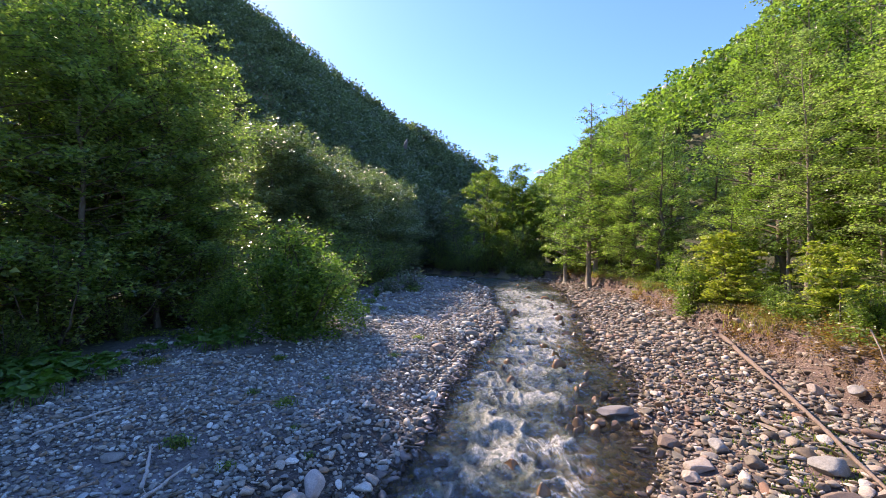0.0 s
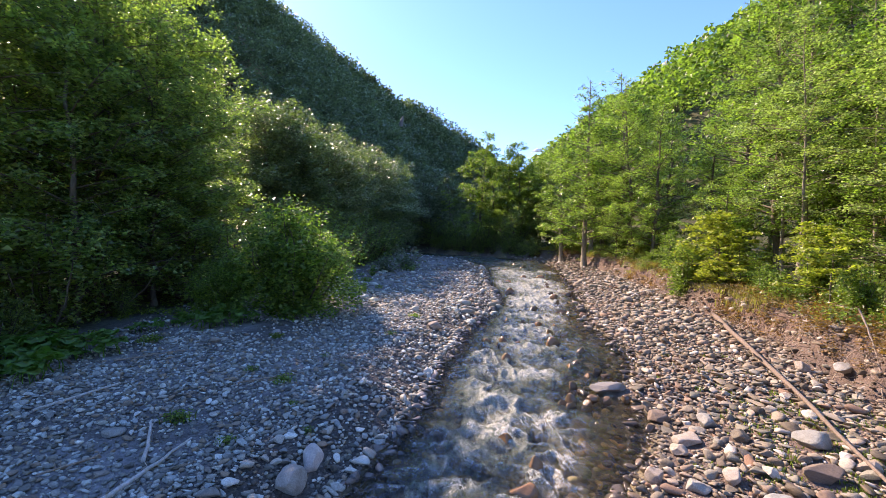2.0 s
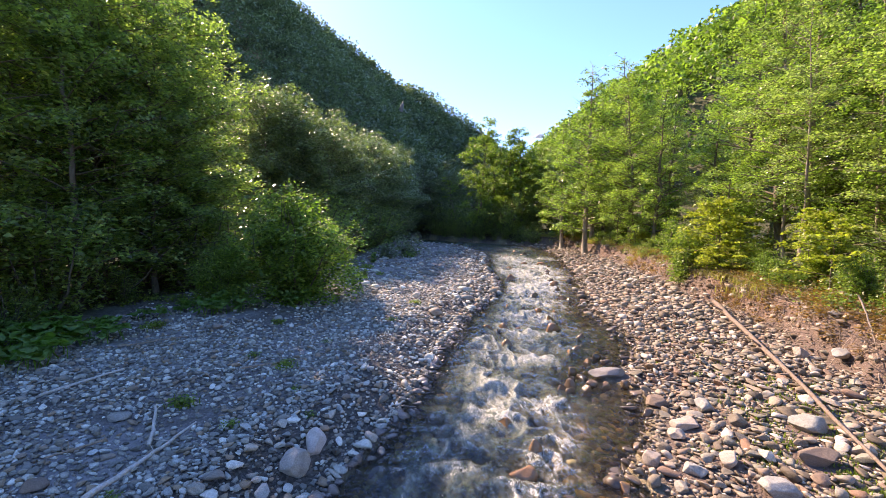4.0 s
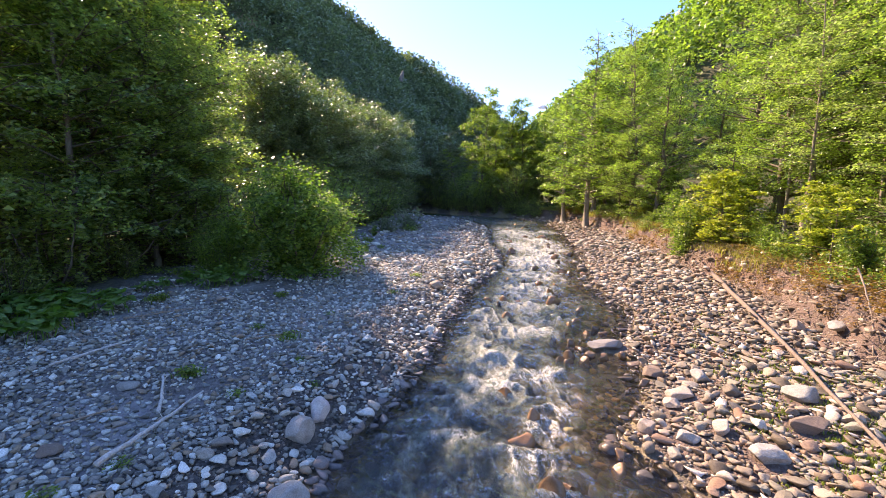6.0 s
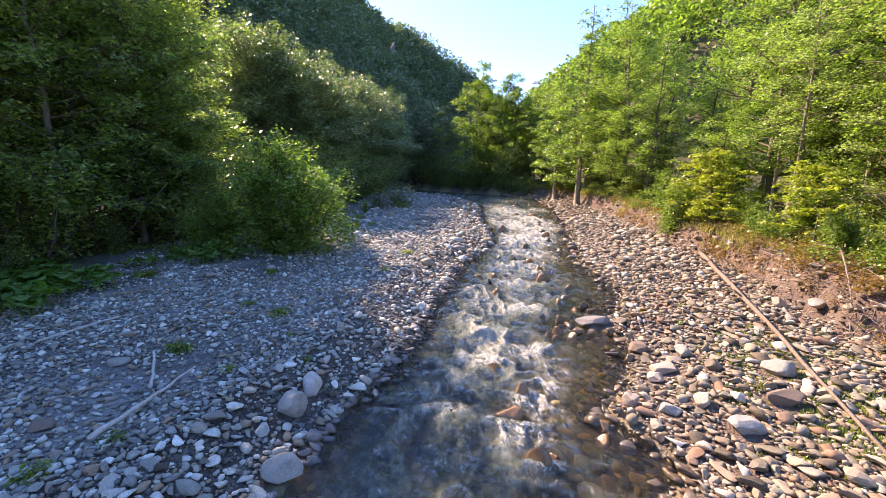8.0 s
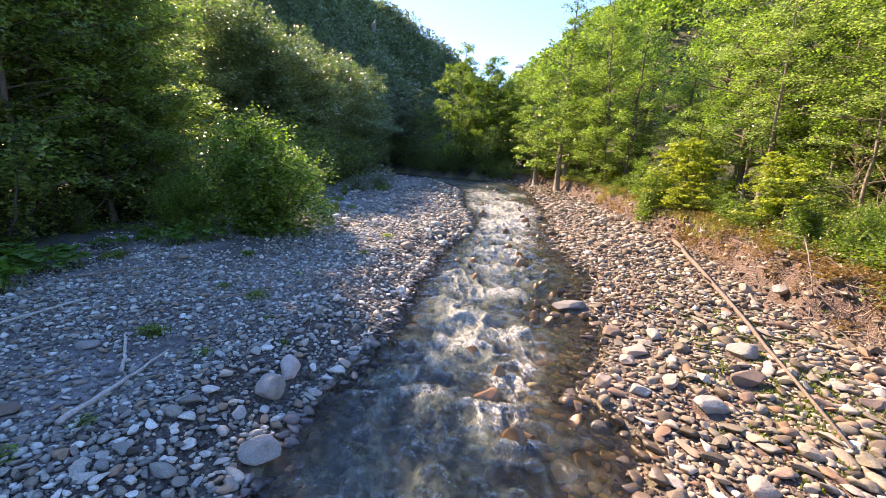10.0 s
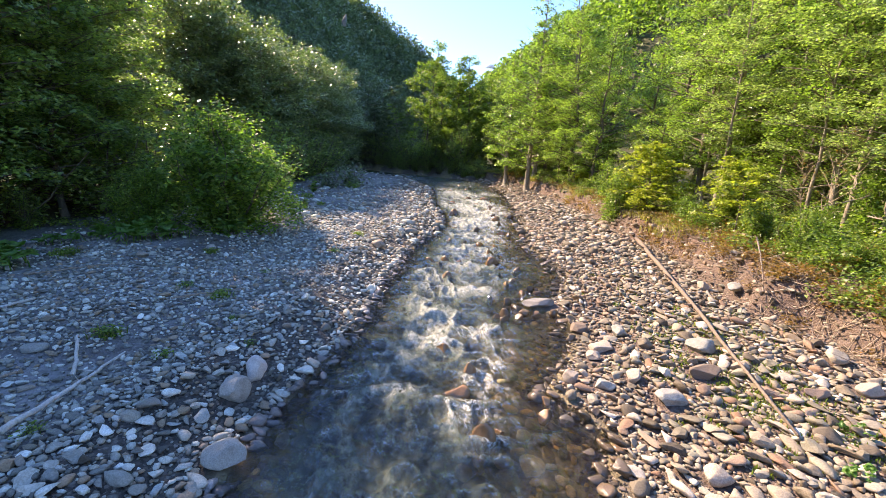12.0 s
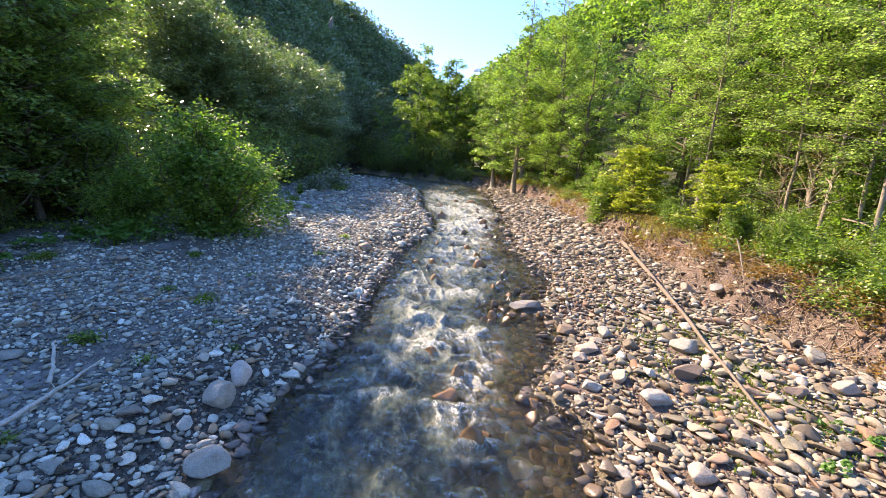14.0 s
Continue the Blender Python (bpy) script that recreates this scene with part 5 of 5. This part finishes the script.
# ---- bushes, saplings, grass ----
def blades(n, h, spread, rng, droop=0.5, width=0.012):
    """Bent grass blades from one foot."""
    a = rng.uniform(0, 2 * np.pi, n)
    base = np.stack([rng.normal(0, spread, n), rng.normal(0, spread, n), np.full(n, -0.02)], 1)
    way = np.stack([np.cos(a), np.sin(a), np.zeros(n)], 1)
    side = np.stack([-np.sin(a), np.cos(a), np.zeros(n)], 1) * width
    hh = (h * rng.uniform(0.5, 1.2, n))[:, None]
    up = np.array([[0, 0, 1.0]])
    mid = base + up * hh * 0.6 + way * hh * 0.15 * droop
    tip = base + up * hh * (1 - 0.3 * droop) + way * hh * 0.6 * droop * rng.uniform(0.3, 1.2, (n, 1))
    v = np.stack([base - side, base + side, mid + side * 0.8, mid - side * 0.8, tip + side * 0.15, tip - side * 0.15], 1).reshape(-1, 3)
    o = np.arange(n)[:, None] * 6
    f = np.concatenate([o + np.array([[0, 1, 2, 3]]), o + np.array([[3, 2, 4, 5]])])
    return v, f


def grass_tuft(seed, h, n, label):
    rng = np.random.default_rng(seed)
    root = thing("grass_tuft", label, "plant", "plants on the gravel")
    part("foliage", np_mesh("foliage", *blades(n, h, 0.1, rng), M_GRASS, False), root)
    v, f = leaf_shapes(ball_points(n * 4, rng) * np.array([0.24, 0.24, 0.1]) + np.array([0, 0, 0.1]), 0.06, rng, folded=True)
    part("foliage", np_mesh("foliage", v, f, M_LEAF_BUSH, False), root)
    for o in root.children:
        o["kind"] = "stuff"
    return root


tuft_a = grass_tuft(700, 0.2, 40, "tuft of green weeds growing in the gravel")
tuft_b = grass_tuft(701, 0.14, 30, "tuft of green weeds growing in the gravel")
TUFTS = [(-4.75, 7.5, 1.1), (-4.5, 4.25, 0.9), (-3.6, 9.4, 1.0), (-3.5, 6.75, 0.8), (-5.1, 13.0, 0.9), (-4.1, 4.9, 0.8), (-8.6, 12.3, 1.3), (-2.9, 8.2, 0.7), (-4.6, 10.1, 0.7), (-3.1, 11.2, 0.7), (-1.6, 13.6, 0.8), (-2.3, 7.2, 0.6),
         (-5.7, 4.5, 0.8), (-9.3, 15.2, 1.4), (-8.3, 15.6, 1.5), (-2.4, 33.0, 3.0), (-1.0, 16.2, 0.9), (-3.4, 23.5, 1.4), (-4.6, 26, 1.6)]
for i, (x, y, s) in enumerate(TUFTS):
    m = stand(x, y, i * 1.3, s)
    src = tuft_a if i % 2 == 0 else tuft_b
    if i < 2:
        src.matrix_basis = m
    else:
        copy_thing(src, m)


def strew_blades(name, label, spots, seed, mat, h=0.2, per=22, spread=0.1, droop=0.5):
    rng = np.random.default_rng(seed)
    pieces = []
    for x, y in spots:
        v, f = blades(per, h * rng.uniform(0.6, 1.3), spread, rng, droop)
        pieces.append((v + np.array([x, y, float(ground(x, y))]), f))
    return thing(name, label, "grass", kind="stuff", data=np_mesh(name, *joined(pieces), mat, False))


rng = np.random.default_rng(31)
spots = []
for cx, cy, s, n in [(6.3, 5.6, 0.5, 26), (6.9, 6.6, 0.5, 26), (5.6, 6.6, 0.35, 12), (6.8, 8.4, 0.6, 18), (5.3, 4.4, 0.4, 22), (6.3, 4.5, 0.5, 45), (5.9, 5.2, 0.3, 24), (7.0, 5.7, 0.3, 24), (6.1, 7.6, 0.35, 20), (7.2, 9.6, 0.6, 14), (7.6, 7.2, 0.5, 16), (8.3, 12, 0.8, 16), (4.9, 6.3, 0.3, 8), (7.3, 4.6, 0.4, 16), (8.6, 7.6, 0.6, 12)]:
    for _ in range(n):
        spots.append((cx + rng.normal(0, s), cy + rng.normal(0, s)))
strew_blades("bar_grass", "sparse short green grass between the stones", spots, 32, M_GRASS, 0.09, 22, 0.1)

# grass and rusty ferns along the top of the cut bank
spots = []
for _ in range(1500):
    y = rng.uniform(14, 53)
    x = float(np.interp(y, BANK_Y, BANK_X)) + rng.uniform(0.5, 3.4)
    if float(fbm(np.array(x * 0.5), np.array(y * 0.4), 71)) > 0.1:
        spots.append((x, y))
strew_blades("bank_grass", "yellowing long grass on the bank top", spots, 33, M_GRASS_DRY, 0.36, 24, 0.25, 1.5)


def strew_leaves(name, label, n, seed, mat, leaf, off, span, per, height, lump, line=(BANK_Y, BANK_X)):
    rng = np.random.default_rng(seed)
    y = span[0] + (span[1] - span[0]) * rng.uniform(0, 1, n)
    x = np.interp(y, *line) + rng.uniform(off[0], off[1], n)
    keep = fbm(x * 0.5, y * 0.5, seed) > np.where(y < 13, -0.35, -0.1)
    x, y = x[keep], y[keep]
    c = np.stack([x, y, ground(x, y) + height * 0.5], 1)
    p = np.repeat(c, per, 0) + ball_points(len(c) * per, rng) * np.array([lump, lump, height * 0.6])
    return thing(name, label, "undergrowth", kind="stuff", data=np_mesh(name, *leaf_shapes(p, leaf, rng, 0.7), mat, False))


strew_leaves("ferns", "rusty orange ferns and brambles on the bank edge", 900, 34, M_LEAF_RUST, 0.07, (0.2, 2.0), (3, 50), 55, 0.3, 0.3)
strew_leaves("brambles", "low green brambles on the bank top", 480, 35, M_LEAF_BRAMBLE, 0.08, (0.5, 4.0), (3, 52), 110, 0.5, 0.42)
strew_leaves("brambles", "knee-high green brambles and weeds before the wood", 170, 38, M_LEAF_BRAMBLE, 0.085, (1.0, 6.5), (3, 15), 150, 1.0, 0.5)
strew_leaves("ferns", "rusty and yellowing ferns among the brambles", 300, 39, M_LEAF_RUST, 0.08, (0.8, 4.5), (3, 16), 60, 0.45, 0.35)


strew_leaves("undergrowth", "low green weeds along the foot of the shaded wood", 260, 37, M_LEAF_BUSH, 0.08, (-1.5, 1.6), (5, 30), 60, 0.25, 0.35, (WOOD_Y, WOOD_X))


def strew_twigs(name, label, n, seed):
    """Dry roots and twigs hanging on the cut bank."""
    rng = np.random.default_rng(seed)
    pieces = []
    for _ in range(n):
        y = 4 + 36 * rng.uniform(0, 1) ** 1.3
        x = float(np.interp(y, BANK_Y, BANK_X)) + rng.uniform(-0.2, 1.4)
        if float(fbm(np.array(x * 0.6), np.array(y * 0.35), 61)) < -0.12:
            continue
        g = float(ground(x, y))
        a, ln = rng.uniform(0, 6.28), rng.uniform(0.3, 1.0)
        w = np.array([math.cos(a), math.sin(a), rng.uniform(-0.35, 0.5)]) * ln
        p0 = np.array([x, y, g + rng.uniform(0, 0.15)])
        pts = np.stack([p0, p0 + w * 0.5 + rng.normal(0, 0.06, 3), p0 + w + rng.normal(0, 0.1, 3)])
        pts[:, 2] = np.maximum(pts[:, 2], ground(pts[:, 0], pts[:, 1]) + 0.01)
        pieces.append(tube(pts, [0.011, 0.008, 0.003], 3))
    return thing(name, label, "brushwood", kind="stuff", data=np_mesh(name, *joined(pieces), M_TWIG))


strew_twigs("dry_brushwood", "tangle of dry roots and twigs on the cut bank", 1500, 36)

shrubs = [make_bush(210, 2.6, 1.7, 5500, 0.115, M_LEAF_BUSH, M_BARK, 16, label="leafy green shrub at the wood's edge", name="shrub", category="shrub", group="shrubs on the sunny bank"),
          make_bush(211, 2.2, 1.6, 5200, 0.11, M_LEAF_BUSH, M_BARK, 14, label="leafy green shrub at the wood's edge", name="shrub", category="shrub", group="shrubs on the sunny bank"),
          make_bush(212, 2.4, 1.3, 4600, 0.115, M_LEAF_YELLOW, M_BARK, 12, label="yellowing shrub at the wood's edge", name="shrub", category="shrub", group="shrubs on the sunny bank")]
rng = np.random.default_rng(41)
SHRUB_SPOTS = [(11.9, 20.0, 0.9, 0), (11.2, 9.6, 0.5, 0), (11.5, 8.2, 0.45, 1), (11.7, 11.2, 0.55, 0), (12.3, 9.2, 0.6, 1), (11.1, 6.8, 0.45, 0), (12.1, 7.6, 0.6, 0), (12.6, 14.2, 0.55, 1), (12.4, 15.6, 0.5, 0), (13.4, 16.4, 0.9, 1), (13.6, 14.6, 0.8, 0), (14.3, 12.6, 0.8, 1), (14.8, 10.6, 0.8, 0), (13.9, 9.0, 0.7, 1), (13.2, 22, 0.9, 2), (14.2, 25, 1.0, 0), (14.8, 28.5, 1.0, 1), (15.6, 32, 1.0, 2),
               (15.9, 36, 1.0, 0), (16.3, 41, 1.0, 1), (15.2, 20, 1.4, 1), (16.2, 17, 0.9, 0), (16.8, 14, 0.8, 1), (17.0, 24, 1.5, 0), (17.6, 29, 1.5, 1), (18.6, 34, 1.5, 0), (15.6, 45, 1.1, 2), (19.2, 20, 1.7, 0), (20.6, 15, 1.5, 1), (20.5, 25, 1.7, 1),
               (21, 11, 1.6, 0), (18, 10.5, 0.8, 1), (16.6, 8.6, 0.7, 0), (17.5, 6.5, 1.2, 1), (21.8, 31, 1.8, 0), (20.2, 39, 1.7, 1), (18.4, 46, 1.5, 0), (22.5, 17.5, 1.8, 1), (24.5, 20.5, 1.9, 0), (25.5, 13, 1.8, 1), (23.6, 36, 1.8, 1), (15, 50, 1.2, 0), (15.0, 53.5, 1.2, 1), (18, 55, 1.5, 0), (12.9, 10.4, 0.5, 0), (12.8, 12.4, 0.55, 2), (12.9, 8.6, 0.5, 1), (13.2, 7.2, 0.55, 0), (13.7, 11.4, 0.8, 1), (14.2, 9.8, 0.9, 0), (14.6, 8.0, 0.9, 1)]
first = {}
for x, y, s, k in SHRUB_SPOTS:
    m = stand(x, y, rng.uniform(0, 6.28), s, s * rng.uniform(0.9, 1.2))
    if k in first:
        copy_thing(shrubs[k], m)
    else:
        first[k] = shrubs[k]
        shrubs[k].matrix_basis = m

# dark undergrowth that closes the foot of the shaded wood
dark = [make_bush(220 + k, 3.2, 2.0, 2300, 0.125, M_LEAF_DARK, M_BARK, 14, label="dark shaded shrub at the foot of the wood", name="shrub", category="shrub", group="shrubs on the shaded bank") for k in range(2)]
n = 0
for y in np.arange(4, 66, 2.4):
    for back in ((2.8,) if y < 13.5 else (1.5, 4.0)):
        x = float(np.interp(y, WOOD_Y, WOOD_X)) - back + rng.uniform(-0.6, 0.6)
        s = rng.uniform(0.75, 1.15) * 1.2
        m = stand(x, y + rng.uniform(-0.6, 0.6), rng.uniform(0, 6.28), s)
        if n < 2:
            dark[n].matrix_basis = m
        else:
            copy_thing(dark[n % 2], m)
        n += 1

# Shrubs added along the bend, standing for the dark under its trees.
for y in np.arange(56, 104, 2.6):
    for off in (1.0, 4.5):
        copy_thing(dark[n % 2], stand(float(np.interp(y, BANK_Y, BANK_X)) + off + rng.uniform(-0.8, 0.8), y, rng.uniform(0, 6.28), rng.uniform(0.9, 1.4)))
        n += 1

# More added to close the bright gap under the bend trees.
for k, (x, y) in enumerate([(6.6, 58.6), (8.8, 57.6), (10.9, 57.2), (13, 56.6), (15.2, 56.4), (17.4, 57), (9.6, 60.5), (13.6, 60)]):
    copy_thing(dark[n % 2], stand(x, y, k * 1.7, 1.25 + 0.12 * (k % 3)))
    n += 1

# Low shrubs added over the bend's bank face, to darken it like shade.
for y in np.arange(52.5, 66, 1.1):
    copy_thing(dark[n % 2], stand(float(np.interp(y, BANK_Y, BANK_X)) + rng.uniform(-0.3, 0.4), y, rng.uniform(0, 6.28), rng.uniform(0.5, 0.75)))
    n += 1

for y in np.arange(5, 16, 1.3):
    copy_thing(dark[n % 2], stand(float(np.interp(y, WOOD_Y, WOOD_X)) - 1.2 + rng.uniform(-0.5, 0.5), y, rng.uniform(0, 6.28), rng.uniform(0.35, 0.55)))
    n += 1

# saplings
sapling = make_tree(230, 3.4, 1.7, 0.3, 3600, 0.13, M_LEAF_YELLOW, M_BARK, 12, 0.15, 0.25, label="small yellow-green sapling leaning over the bank", name="sapling", girth=0.012)
sapling.matrix_basis = stand(12.1, 12.6, 0.4, 0.8)
maple = make_tree(232, 3.8, 1.5, 0.1, 5600, 0.115, M_LEAF_YELLOW, M_BARK, 30, 0.25, 0.3, gaps=0.2, label="bushy young maple with layered yellowing leaves", name="sapling", girth=0.01, spray=(0.3, 0.55), tilt=0.6, kite=True, layered=True)
maple.matrix_basis = stand(12.6, 18.4, 0.8)
copy_thing(maple, stand(13.6, 15.0, 2.8, 0.8))
copy_thing(sapling, stand(13.6, 20.2, 2.0, 1.2))
copy_thing(sapling, stand(12.6, 17.2, 3.0, 0.8))
snag = make_tree(235, 5.0, 1.5, 0.25, 120, 0.08, M_LEAF_RUST, M_TWIG, 26, 0.8, 0.3, label="dead grey tree with bare twiggy branches", name="dead_tree", girth=0.006, wander=0.03)
snag.matrix_basis = stand(13.2, 11.0, 0.4, 0.8, lean=(4, 6))
copy_thing(snag, stand(14.4, 12.4, 4.4, 0.8, lean=(6, -4)))
low = make_bush(240, 0.9, 0.55, 700, 0.09, M_LEAF_SILVER, M_BARK, 8, label="small grey-green willow bush on the gravel", name="willow_bush", category="bush")
low.matrix_basis = stand(-4.0, 31.5, 0, 2.0)
copy_thing(low, stand(-2.4, 34.5, 1.0, 1.4))
sprig = make_bush(241, 0.7, 0.2, 260, 0.1, M_LEAF_BUSH, M_BARK, 4, label="little bright green seedling on the gravel", name="seedling", category="plant")
sprig.matrix_basis = stand(-3.9, 21.6)
copy_thing(sprig, stand(-4.6, 29.0, 1.0, 1.4))

# ---- single stones of the bars, nearest to the water ----
rng = np.random.default_rng(51)
stone_parts(near_r, rng, bar_right, M_STONE_R, seed=520, sink=0.1)
stone_parts(near_l, rng, bar_left, M_STONE_L, seed=540, sink=0.08, flat=(0.45, 0.85))
